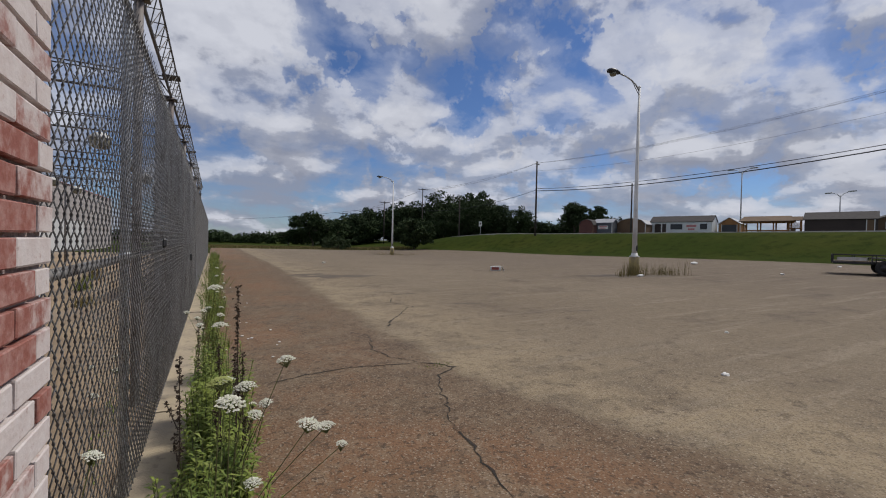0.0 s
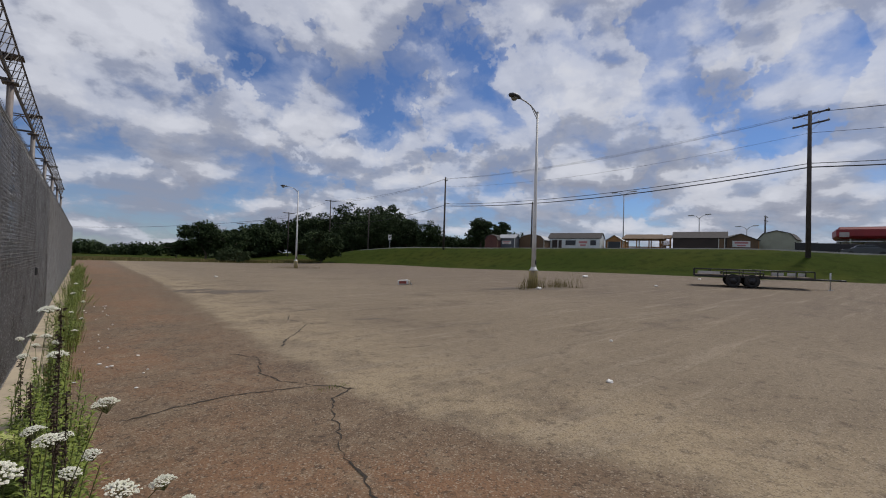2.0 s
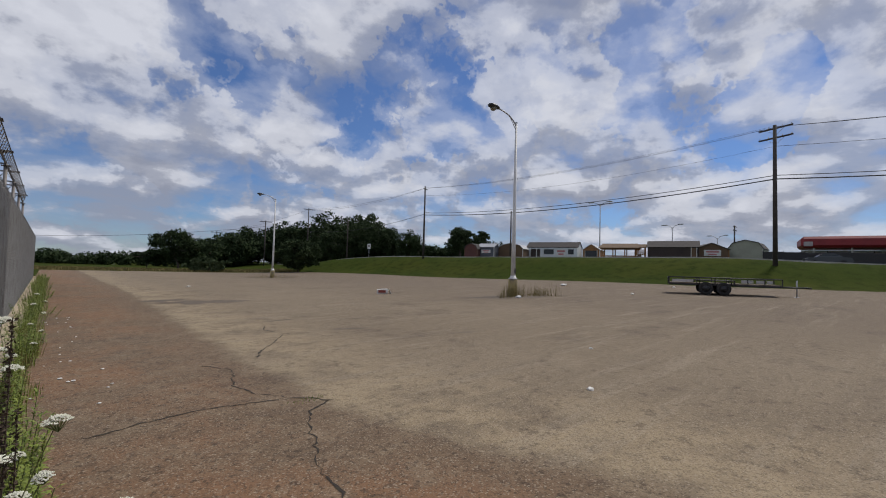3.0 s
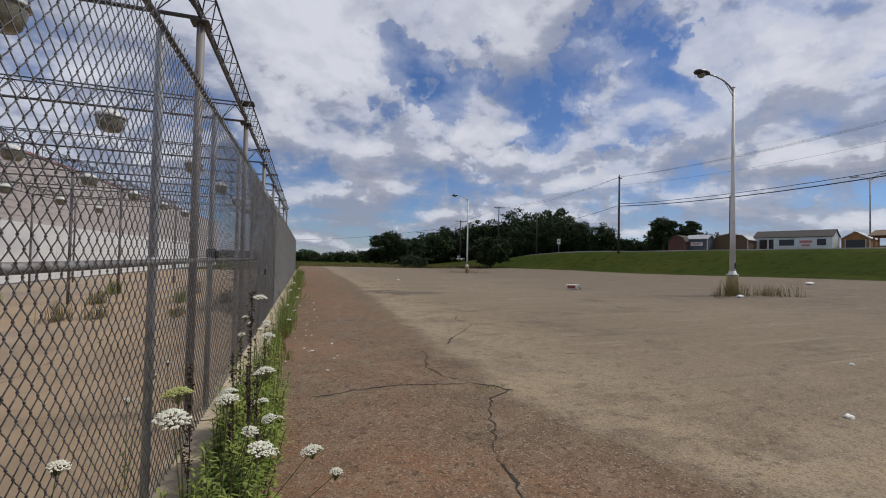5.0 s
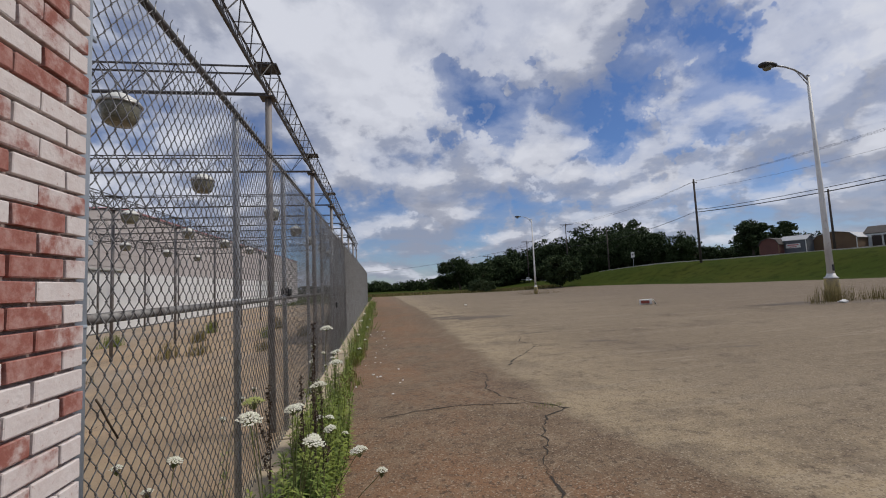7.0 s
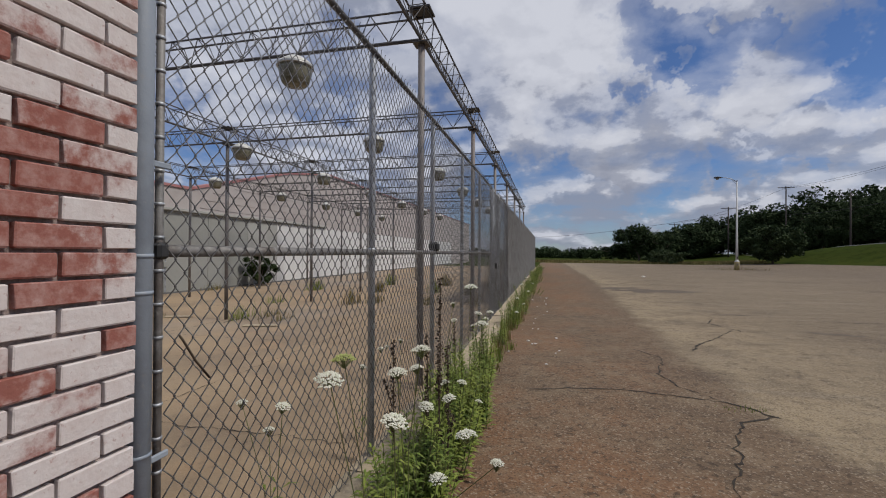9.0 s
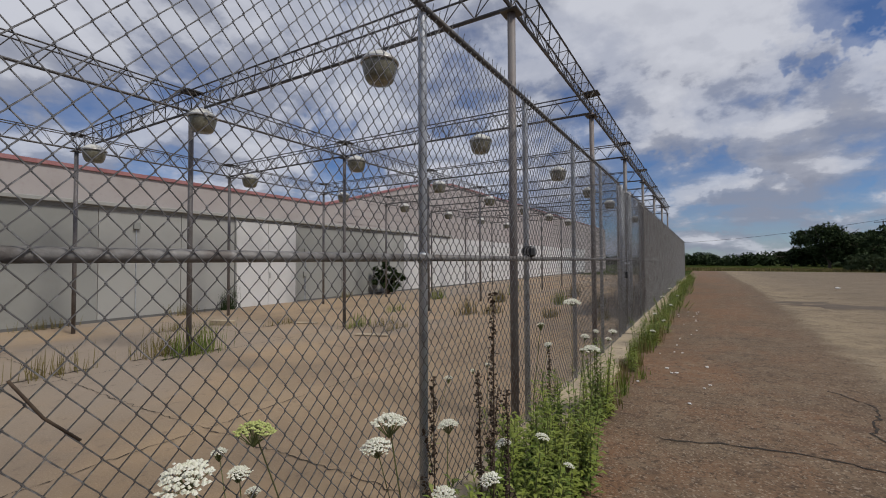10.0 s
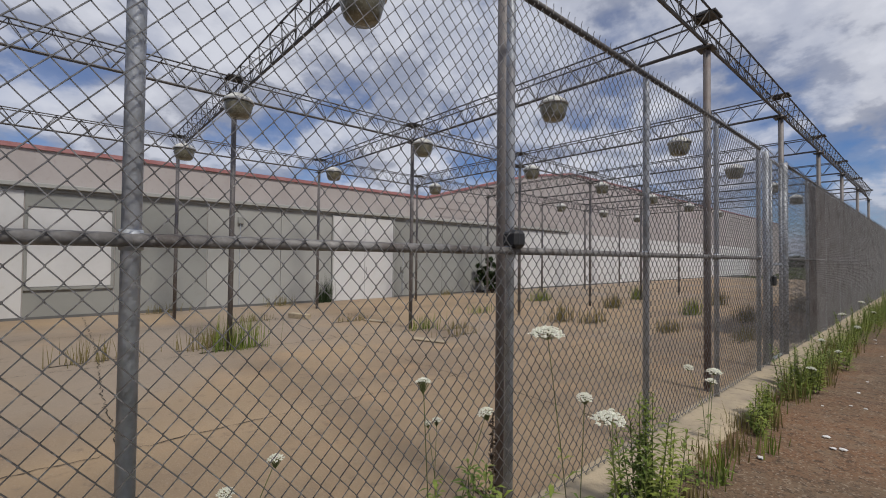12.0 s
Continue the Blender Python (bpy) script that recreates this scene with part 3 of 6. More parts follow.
def build_lot():
    v, f = [], []
    ys = axis_steps([(-40, -4, 6), (-4, 12, 0.5), (12, 74, 2)])
    n = 60
    for y in ys:
        x1 = edge_x(y) + 0.35 * noise.noise((y * 0.7, 3, 0))
        for i in range(n + 1):
            u = (i / n) ** 1.6
            x = 0.08 + (x1 - 0.08) * u
            yy = y + (0.5 * noise.noise((x * 0.5, 9, 0)) if y > 73 else 0)
            dip = 0.012 * noise.noise((x * 0.45, y * 0.45, 2)) if 0 < i < n else 0
            v.append((x, yy, ground_z(x, y) + dip))
    w = n + 1
    for j in range(len(ys) - 1):
        for i in range(n):
            f.append((j * w + i, j * w + i + 1, (j + 1) * w + i + 1, (j + 1) * w + i))
    tagged(raw("pavement", v, f, M["asphalt"], smooth=True), "worn brown-grey asphalt of an empty parking lot, cracked and stained", "parking lot", kind="structure")


def build_road():
    """The road along the top of the bank, with its pale kerb."""
    for name, a, b_, mt, dz, lab, cat in (("road", 12.2, 17.0, "road", 0.04, "grey asphalt road along the top of the bank", "road"),
                                          ("kerb", 11.8, 12.2, "kerb_pale", 0.10, "pale concrete kerb beside the road", "kerb"),
                                          ("kerb_far", 17.0, 17.4, "kerb_pale", 0.10, "pale concrete kerb beside the road", "kerb")):
        v, f = [], []
        ys = axis_steps([(-60, 110, 2.0)])
        for y in ys:
            for d, low in ((a, 1), (a, 0), (b_, 0), (b_, 1)):
                x = edge_x(y) + d
                v.append((x, y, ground_z(edge_x(y) + 0.5 * (a + b_), y) + (dz if not low else -0.15)))
        for j in range(len(ys) - 1):
            for k in range(3):
                f.append((j * 4 + k, j * 4 + k + 1, (j + 1) * 4 + k + 1, (j + 1) * 4 + k))
        tagged(raw(name, v, f, M[mt]), lab, cat, kind="structure")


YARD_Z = 0.03
WALL_X = -12.2
FENCE_END = 44.0


def build_yard():
    v, f = [], []
    xs, ys = axis_steps([(WALL_X - 0.1, 0.08, 0.6)]), axis_steps([(1.0, FENCE_END + 6, 0.7)])
    for y in ys:
        for x in xs:
            v.append((x, y, YARD_Z + 0.02 * noise.noise((x * 0.3, y * 0.3, 5))))
    n = len(xs)
    for j in range(len(ys) - 1):
        for i in range(n - 1):
            f.append((j * n + i, j * n + i + 1, (j + 1) * n + i + 1, (j + 1) * n + i))
    tagged(raw("floor", v, f, M["yard"], smooth=True), "bare sandy brown concrete floor of the fenced yard", "yard floor", kind="structure")


def build_kerb():
    """The low concrete footing under the fence, in lengths."""
    k = thing("trim", None, "cracked low concrete footing strip under the chain-link fence", "footing", kind="structure")
    y = 1.16
    rnd = random.Random(4)
    while y < FENCE_END:
        n = rnd.uniform(1.5, 2.6)
        y1 = min(y + n, FENCE_END)
        steps = max(3, int((y1 - y) / 0.12)) if y < 16 else 3
        out, lift = 0.33 + rnd.uniform(-0.02, 0.02), 0.085 + rnd.uniform(-0.008, 0.008)
        v, f = [], []
        for i in range(steps + 1):
            yy = y + 0.008 + (y1 - y - 0.016) * i / steps
            w = out + 0.05 * noise.noise((yy * 3.1, 0, 4)) + 0.025 * noise.noise((yy * 9, 2, 4)) - (0.035 if i in (0, steps) else 0)
            e = lift + 0.012 * noise.noise((yy * 4, 7, 1))
            v += [(-0.10, yy, -0.15), (-0.10, yy, lift), (w - 0.11, yy, e + 0.004), (w - 0.035, yy, e - 0.012), (w, yy, e - 0.055), (w + 0.015, yy, -0.15)]
        for i in range(steps):
            for q in range(5):
                f.append((i * 6 + q, i * 6 + q + 1, i * 6 + q + 7, i * 6 + q + 6))
        f += [(5, 4, 3, 2, 1, 0), tuple(steps * 6 + q for q in range(6))]
        raw("slab", v, f, M["kerb"], k)
        y += n


# ---- building ----
def build_long_wall():
    """The store's long wall behind the yard, with a parapet that steps up further along."""
    x = WALL_X
    outline = [(1.0, -0.2), (75.0, -0.2), (75.0, 6.45), (24.7, 6.37), (20.6, 5.7), (14.1, 3.96), (1.0, 3.96)]
    bm = bmesh.new()
    front = [bm.verts.new((x, y, z)) for y, z in outline]
    back = [bm.verts.new((x - 0.3, y, z)) for y, z in outline]
    bm.faces.new(front)
    bm.faces.new(back[::-1])
    for i in range(len(outline)):
        j = (i + 1) % len(outline)
        bm.faces.new((front[i], back[i], back[j], front[j]))
    wall = tagged(part("wall_west", bm, M["fascia"]), "long store wall with grey panels and a pinkish fascia", "wall", kind="structure")
    # coping along the top
    v, f = [], []
    tops = outline[2:]
    for y, z in tops:
        for dx, dz in ((0.05, 0.0), (0.05, 0.10), (-0.35, 0.10), (-0.35, 0.0)):
            v.append((x + dx, y, z + dz))
    for i in range(len(tops) - 1):
        for k in range(4):
            k2 = (k + 1) % 4
            f.append((i * 4 + k, i * 4 + k2, (i + 1) * 4 + k2, (i + 1) * 4 + k))
    raw("coping", v, f, M["coping"], wall)
    # ledge between the panels and the fascia
    part("ledge", bx(x + 0.001, 1.0, 3.07, x + 0.16, 24.5, 3.17, bevel=0.01), M["wall_pale"], wall)
    part("gutter_lip", bx(x + 0.001, 1.0, 2.99, x + 0.06, 24.5, 3.07), M["wall_grey"], wall)
    # wall panels of differing paint
    rows = [(1.0, 2.33, "wall_white"), (2.33, 4.0, "wall_grey"), (4.0, 6.1, "wall_grey"), (6.1, 8.2, "wall_pale"), (8.2, 9.95, "wall_pale"),
            (12.52, 15.0, "wall_grey"), (15.0, 17.4, "wall_grey"), (17.4, 19.6, "wall_pale")]
    for y0, y1, mt in rows:
        part("panel", bx(x + 0.002, y0 + 0.008, 0.02, x + 0.035, y1 - 0.008, 2.99, bevel=0.004), M[mt], wall)
    y = 19.6
    while y < 60:
        part("panel", bx(x + 0.002, y + 0.008, 0.02, x + 0.035, y + 2.4 - 0.008, 2.99, bevel=0.004), M["wall_white"], wall)
        y += 2.4
    part("base_strip", bx(x + 0.001, 1.0, -0.1, x + 0.06, 60.0, 0.09), M["roof"], wall)
    # horizontal siding laps on the taller part
    for i in range(9):
        z = 3.3 + i * 0.34
        y0 = 14.1 + max(0.0, (z - 3.8)) / 1.75 * 6.5 + 0.5
        if z > 5.6:
            y0 = 22.5 if z < 6.0 else 26.0
        part("siding_lap", bx(x + 0.001, y0, z, x + 0.02, 74.8, z + 0.03), M["fascia"], wall)
    # boarded window
    win = tagged(new("window_1"), "boarded window painted white in a thin frame", "window", kind="structure")
    part("board", bx(x + 0.04, 2.40, 0.78, x + 0.06, 3.93, 2.62, bevel=0.004), M["wall_white"], win)
    for a in ((2.35, 0.70, 3.98, 0.77), (2.35, 2.63, 3.98, 2.70), (2.35, 0.77, 2.40, 2.63), (3.93, 0.77, 3.98, 2.63)):
        part("window_frame", bx(x + 0.036, a[0], a[1], x + 0.085, a[2], a[3], bevel=0.004), M["wall_grey"], win)
    # wide white door
    door = tagged(new("door_1"), "wide closed white double door in the store wall", "door", kind="structure")
    for y0, y1 in ((10.0, 11.24), (11.25, 12.48)):
        leaf = part("door_leaf", bx(x + 0.03, y0, 0.03, x + 0.07, y1, 2.97, bevel=0.005), M["wall_white"], door)
    part("door_handle", bx(x + 0.07, 11.29, 1.0, x + 0.11, 11.33, 1.2, bevel=0.008), M["steel"], door)
    for y0, y1 in ((9.95, 10.0), (12.48, 12.53)):
        part("door_frame", bx(x + 0.002, y0, 0.02, x + 0.09, y1, 2.99, bevel=0.005), M["wall_pale"], door)
    # conduit boxes on the wall
    for y, z in ((12.9, 1.9), (12.85, 1.0), (6.9, 2.5)):
        b_ = part("junction_box", bx(x + 0.036, y, z, x + 0.11, y + 0.16, z + 0.2, bevel=0.01), M["wall_grey"])
        part("conduit", bx(x + 0.036, y + 0.07, 0.1, x + 0.06, y + 0.09, z), M["galv"], b_)
        tagged(b_, "small grey junction box with conduit on the store wall", "junction box", "junction boxes on the wall")


def build_south_wing():
    """The brick-faced wing whose corner the fence starts from."""
    w = tagged(part("wall_south", bx(WALL_X - 0.3, 0.86, -0.2, -0.11, 1.10, 2.55), M["wall_shaded"]), "grey side wall of the brick wing facing the yard", "wall", kind="structure")
    part("coping", bx(WALL_X - 0.3, 0.82, 2.551, -0.11, 1.13, 2.62), M["wall_grey"], w)
    c = tagged(part("wall_brick", bx(-0.1, -24.0, -0.2, 0.115, 1.118, 4.6), M["mortar"]), "brick wall with flaking white paint and recessed mortar", "wall", kind="structure")
    part("parapet_cap", bx(-0.2, -24.0, 4.601, 0.18, 1.16, 4.7, bevel=0.01), M["coping"], c)
    r = tagged(part("ceiling", bx(WALL_X - 0.2, -24.0, 2.3, -0.12, 0.84, 2.45), M["roof"]), "flat felted roof of the brick wing", "roof", kind="structure")
    return c


def build_bricks(wall):
    """Running bond: full bricks and half bricks at the corner. How much white paint is left on the bricks next to the corner
    is told course by course, from the corner inwards: w mostly white, p partly, r nearly bare; the rest by chance."""
    rnd = random.Random(11)
    course, L, H, J = 0.0664, 0.187, 0.0555, 0.010
    first_told, told = 14, "wpw ww- wwr wp- wpp wr- rwp ww- prw pr- wrr wr- prr pr- wrw pw- wwr pp- wwp ww-".split()
    left_on = {"w": 1.0, "p": 0.34, "r": 0.0}
    shapes = {}

    def shape(length, k):
        key = (round(length, 4), k)
        if key not in shapes:
            bm = bx(-0.03, 0, 0, 0.017 + 0.0022 * k, length, H, bevel=0.0025)
            q = random.Random(hash((k, int(length * 1000))))
            for v in bm.verts:
                v.co += Vector((0, q.uniform(-0.0016, 0.0016), q.uniform(-0.0014, 0.0014)))
            me = bpy.data.meshes.new("brick")
            bm.to_mesh(me)
            bm.free()
            me.materials.append(M["brick"])
            shapes[key] = me
        return shapes[key]

    far_v, far_f = [], []
    for c in range(68):
        z = c * course - 0.003
        y = 1.130
        first = c % 2 == 0
        n = 0
        while y > -6.0:
            ln = 0.083 if first and n == 0 else L
            y0 = y - ln
            codes = told[c - first_told] if 0 <= c - first_told < len(told) else "---"
            code = codes[n] if n < 3 and codes[n] != "-" else rnd.choice("wwwwpprrr")
            if z < 3.5 and y0 > 0.05:
                ob = new("brick", shape(ln, rnd.randrange(3)))
                ob.location = (0.113, y0 + rnd.uniform(-0.0015, 0.0015), z)
                ob.parent = wall
                lv = left_on[code]
                ob.color = (lv, lv, lv, 1)
            else:
                k = len(far_v)
                x1 = 0.130 + rnd.uniform(0, 0.004)
                for x, yy, zz in ((0.1, y0, z), (0.1, y, z), (0.1, y, z + H), (0.1, y0, z + H), (x1, y0, z), (x1, y, z), (x1, y, z + H), (x1, y0, z + H)):
                    far_v.append((x, yy, zz))
                far_f += [tuple(k + i for i in q) for q in ((4, 5, 6, 7), (0, 4, 7, 3), (1, 2, 6, 5), (3, 7, 6, 2), (0, 1, 5, 4))]
            y = y0 - J
            n += 1
    tagged(raw("bricks", far_v, far_f, M["brick_far"], wall), kind="stuff")


# ---- fence ----
FENCE_TOP, FENCE_LOW, RAIL_Z = 3.06, 0.13, 1.585
PITCH, PITCH_Z = 0.0390, 0.0460


def wire_mesh():
    rnd = random.Random(2)
    v, f = [], []
    near_end = 14.0
    nw = int((near_end - 1.34) / PITCH)
    nz = int((FENCE_TOP - FENCE_LOW) / PITCH_Z)
    r = 0.0028
    for i in range(nw):
        y0 = 1.34 + i * PITCH
        pts = []
        for k in range(nz + 1):
            right = (k + i) % 2
            z = FENCE_LOW + k * PITCH_Z
            wave = 0.006 * math.sin(y0 * 2.3) * math.sin(z * 1.9)
            y = y0 + (PITCH + 0.001 if right else -0.001) + 0.004 * noise.noise((y0 * 3, z * 3, 1))
            pts.append((wave + (0.0026 if right else -0.0026) + 0.012, y, z))
        tube_data(v, f, pts, r, 5, False)
        # twisted barbs above the top rail
        if i % 2 == 0:
            tube_data(v, f, [(0.012, y0, FENCE_TOP - 0.02), (0.010, y0 + 0.006, FENCE_TOP + 0.028 + rnd.uniform(-0.004, 0.006)), (0.018, y0 + rnd.uniform(-0.008, 0.012), FENCE_TOP + 0.05 + rnd.uniform(-0.01, 0.008))], r, 3, False)
    # further along: straight runs of wire
    h = FENCE_TOP - FENCE_LOW
    y = near_end - h
    while y < FENCE_END:
        for s in (0, 1):
            a, b_ = (y, FENCE_LOW), (y + h, FENCE_TOP)
            t0 = max(0.0, (near_end - y) / h)
            t1 = min(1.0, (FENCE_END - y) / h)
            if t1 > t0:
                za, zb = FENCE_LOW + h * t0, FENCE_LOW + h * t1
                ya, yb = y + h * t0, y + h * t1
                if s:
                    za, zb = FENCE_TOP - h * t0, FENCE_TOP - h * t1
                tube_data(v, f, [(0.012, ya, za), (0.012, yb, zb)], r, 3, False)
        y += PITCH * 2
    y = near_end
    while y < FENCE_END:
        tube_data(v, f, [(0.012, y, FENCE_TOP - 0.01), (0.014, y, FENCE_TOP + 0.07)], r, 3, False)
        y += PITCH * 4
    return v, f


POST_Y = [3.165 + 1.731 * i for i in range(4)] + [10.05]


def build_fence():
    fence = thing("chain_link_fence", pose(0, 1.3, 0), "tall galvanised chain-link fence with rails and twisted wire tips", "fence")
    inv = Matrix.Translation((0, -1.3, 0))

    def hang(ob):
        ob.matrix_local = inv
        return ob
    v, f = wire_mesh()
    hang(raw("wire_mesh", v, f, M["wire"], fence, smooth=True))
    ys = POST_Y + [13.38, 15.3, 17.3, 19.4, 21.6, 23.8, 26.0, 28.2, 30.4, 32.6, 34.8, 37.0, 39.2, 41.4, 43.9]
    for i, y in enumerate(ys):
        hang(tube("post", [(-0.034, y, 0.03), (-0.034, y, FENCE_TOP - 0.02), (-0.034, y, FENCE_TOP + 0.03)], [0.026, 0.026, 0.015], M["galv"], fence, sides=12))
    hang(tube("end_post", [(-0.012, 1.335, 0.03), (-0.012, 1.335, FENCE_TOP + 0.03)], 0.013, M["rail"], fence, sides=10))
    a = 1.335
    for y in ys:
        if 10.05 < a < 11.64:
            a = y
            continue
        if y > 12 and a < 10.1:
            a = 11.64
        hang(tube("top_rail", [(-0.012, a, FENCE_TOP), (-0.012, y, FENCE_TOP)], 0.021, M["truss"], fence, sides=8))
        hang(tube("middle_rail", [(-0.012, a, RAIL_Z), (-0.012, y, RAIL_Z)], 0.021, M["rail"], fence, sides=8))
        hang(tube("clamp", [(-0.034, y, RAIL_Z - 0.03), (-0.034, y, RAIL_Z + 0.03)], 0.031, M["galv"], fence, sides=12))
        a = y
    # bottom tension wire and rail bands at the end post
    hang(tube("tension_wire", [(0.012, 1.34, FENCE_LOW + 0.02), (0.012, FENCE_END, FENCE_LOW + 0.02)], 0.003, M["wire"], fence, sides=4))
    for z in [0.2 + 0.11 * i for i in range(26)]:
        hang(tube("tension_band", [(-0.012, 1.335, z - 0.005), (-0.012, 1.335, z + 0.005)], 0.0155, M["galv"], fence, sides=10))
    hang(part("end_cap", bx(-0.035, 1.315, RAIL_Z - 0.028, 0.012, 1.36, RAIL_Z + 0.028, bevel=0.01), M["lamp_black"], fence))
    a = 13.4
    for y in [q for q in ys if q > 14]:
        hang(part("screen_panel", bx(-0.016, a + 0.03, 0.17, -0.011, y - 0.03, FENCE_TOP - 0.04), M["screen"], fence, "brown privacy fabric behind the mesh"))
        a = y
    # a padlocked clamp on one post
    hang(part("latch", bx(-0.07, 4.86, 1.60, 0.045, 4.95, 1.70, bevel=0.02), M["lamp_black"], fence, "dark rusted latch"))
    # gate
    g = thing("yard_gate", pose(0, 10.5, 0), "narrow closed chain-link gate between heavy posts", "gate")
    inv2 = Matrix.Translation((0, -10.5, 0))
    for y, r in ((10.52, 0.042), (11.62, 0.055)):
        tube("gate_post", [(-0.05, y, 0.03), (-0.05, y, FENCE_TOP + 0.05)], r, M["galv"], g, sides=12).matrix_local = inv2
    for y in (10.64, 11.24):
        tube("stile", [(-0.02, y, 0.12), (-0.02, y, FENCE_TOP - 0.05)], 0.022, M["galv"], g, sides=8).matrix_local = inv2
    for z in (0.14, 1.5, FENCE_TOP - 0.06):
        tube("crossbar", [(-0.02, 10.64, z), (-0.02, 11.24, z)], 0.02, M["galv"], g, sides=8).matrix_local = inv2
    part("gate_latch", bx(-0.07, 10.56, 1.2, 0.05, 10.66, 1.34, bevel=0.015), M["lamp_black"], g).matrix_local = inv2


def build_corner_pipe():
    p = thing("downpipe", pose(0.055, 1.205, 0), "blue-grey painted steel downpipe with couplings at the brick corner", "downpipe")
    tube("pipe", [(0, 0, 0.0), (0, 0, 4.4)], 0.036, M["pipe"], p, sides=16)
    for z, h in ((0.55, 0.012), (0.98, 0.012), (1.46, 0.012), (1.57, 0.012), (2.35, 0.012), (3.2, 0.03)):
        tube("coupling", [(0, 0, z - h / 2), (0, 0, z + h / 2)], 0.0378, M["pipe"], p, sides=16)
    for z in (0.93, 1.86, 2.62):
        part("strap", bx(-0.030, 0.034, z - 0.010, -0.018, 0.13, z + 0.010, bevel=0.003), M["pipe"], p)


# ---- shade frame over the yard ----
ROW_Y = [1.45, 5.05, 8.67, 12.35, 16.0, 19.7, 23.4, 27.1]
ROW_X = [-0.22, -5.94, -10.5]
CHORD_Z, TRUSS_H = 4.09, 0.31


def truss_mesh(length, step=0.42):
    """A lattice girder along +x from 0: one heavy lower chord, two light upper chords, zigzag webs."""
    v, f = [], []
    tube_data(v, f, [(0, 0, 0), (length, 0, 0)], 0.021, 6)
    for s in (-1, 1):
        tube_data(v, f, [(0, s * 0.095, TRUSS_H), (length, s * 0.095, TRUSS_H)], 0.0125, 5)
        n = max(2, round(length / step))
        pts = []
        for i in range(n * 2 + 1):
            t = length * i / (2 * n)
            pts.append((t, 0, 0.01) if i % 2 == 0 else (t, s * 0.095, TRUSS_H))
        for a, b_ in zip(pts, pts[1:]):
            tube_data(v, f, [a, b_], 0.0065, 4)
    n = max(2, round(length / step))
    for i in range(n):
        t = length * (i + 0.5) / n
        tube_data(v, f, [(t, -0.095, TRUSS_H), (t, 0.095, TRUSS_H)], 0.006, 4)
    return v, f


def build_frame():
    fr = thing("shade_frame", pose(-5.94, 5.0, 0), "open steel lattice frame on thin posts over the yard", "shade frame")
    inv = Matrix.Translation((5.94, -5.0, 0))
    for x in ROW_X:
        for y in ROW_Y:
            if x > -1 and y < 2:
                continue
            tube("post", [(x, y, YARD_Z - 0.02), (x, y, CHORD_Z)], 0.040, M["frame_post"] if x < -1 or y > 11 else M["rust_post"], fr, sides=12).matrix_local = inv
            part("cap_plate", bx(x - 0.13, y - 0.13, CHORD_Z + TRUSS_H + 0.012, x + 0.13, y + 0.13, CHORD_Z + TRUSS_H + 0.03), M["truss"], fr).matrix_local = inv
            part("knee_plate", bx(x - 0.09, y - 0.09, CHORD_Z - 0.06, x + 0.09, y + 0.09, CHORD_Z - 0.045), M["truss"], fr).matrix_local = inv
    data = {}

    def put(a, b_):
        a, b_ = Vector(a), Vector(b_)
        d = b_ - a
        key = round(d.length, 2)
        if key not in data:
            v, f = truss_mesh(d.length)
            ob = raw("truss", v, f, M["truss"], fr)
            data[key] = ob.data
        else:
            ob = new("truss", data[key])
            ob.parent = fr
        ob.matrix_local = inv @ pose(a.x, a.y, CHORD_Z, 0, 0, math.degrees(math.atan2(d.y, d.x)))
    for x in ROW_X:
        for y0, y1 in zip(ROW_Y, ROW_Y[1:]):
            put((x, y0, 0), (x, y1, 0))
    for y in ROW_Y:
        for x0, x1 in zip(ROW_X, ROW_X[1:]):
            put((x0, y, 0), (x1, y, 0))
    # pendant bowls under the cross girders
    first = None
    for y in ROW_Y:
        for x in (-1.85 if y != 8.67 else -2.3, -5.5, -9.45):
            m = pose(x, y - 0.06, CHORD_Z - 0.02)
            if first is None:
                first = pendant(m)
            else:
                copy_thing(first, m @ pose(0, 0, 0, 0, 0, 40 * (y + x)))


def pendant(m):
    p = thing("pendant_light", m, "unlit bowl-shaped pendant lamp with a dusty lens under a pale housing", "lamp", "pendant lamps under the frame")
    tube("hanger", [(0, 0, 0.0), (0, 0, -0.06)], 0.02, M["galv"], p, sides=8)
    lathe("housing", [(0.03, -0.04), (0.09, -0.05), (0.125, -0.07), (0.175, -0.105), (0.21, -0.14), (0.22, -0.165)], M["lamp_white"], p, seg=20)
    lathe("rim", [(0.22, -0.163), (0.228, -0.167), (0.228, -0.18), (0.212, -0.184)], M["steel"], p, seg=20)
    lathe("lens", [(0.21, -0.18), (0.203, -0.23), (0.185, -0.31), (0.165, -0.37), (0.135, -0.405), (0.05, -0.415)], M["lens"], p, seg=20)
    part("clip", bx(0.215, -0.02, -0.2, 0.238, 0.02, -0.14, bevel=0.004), M["steel"], p)
    return p


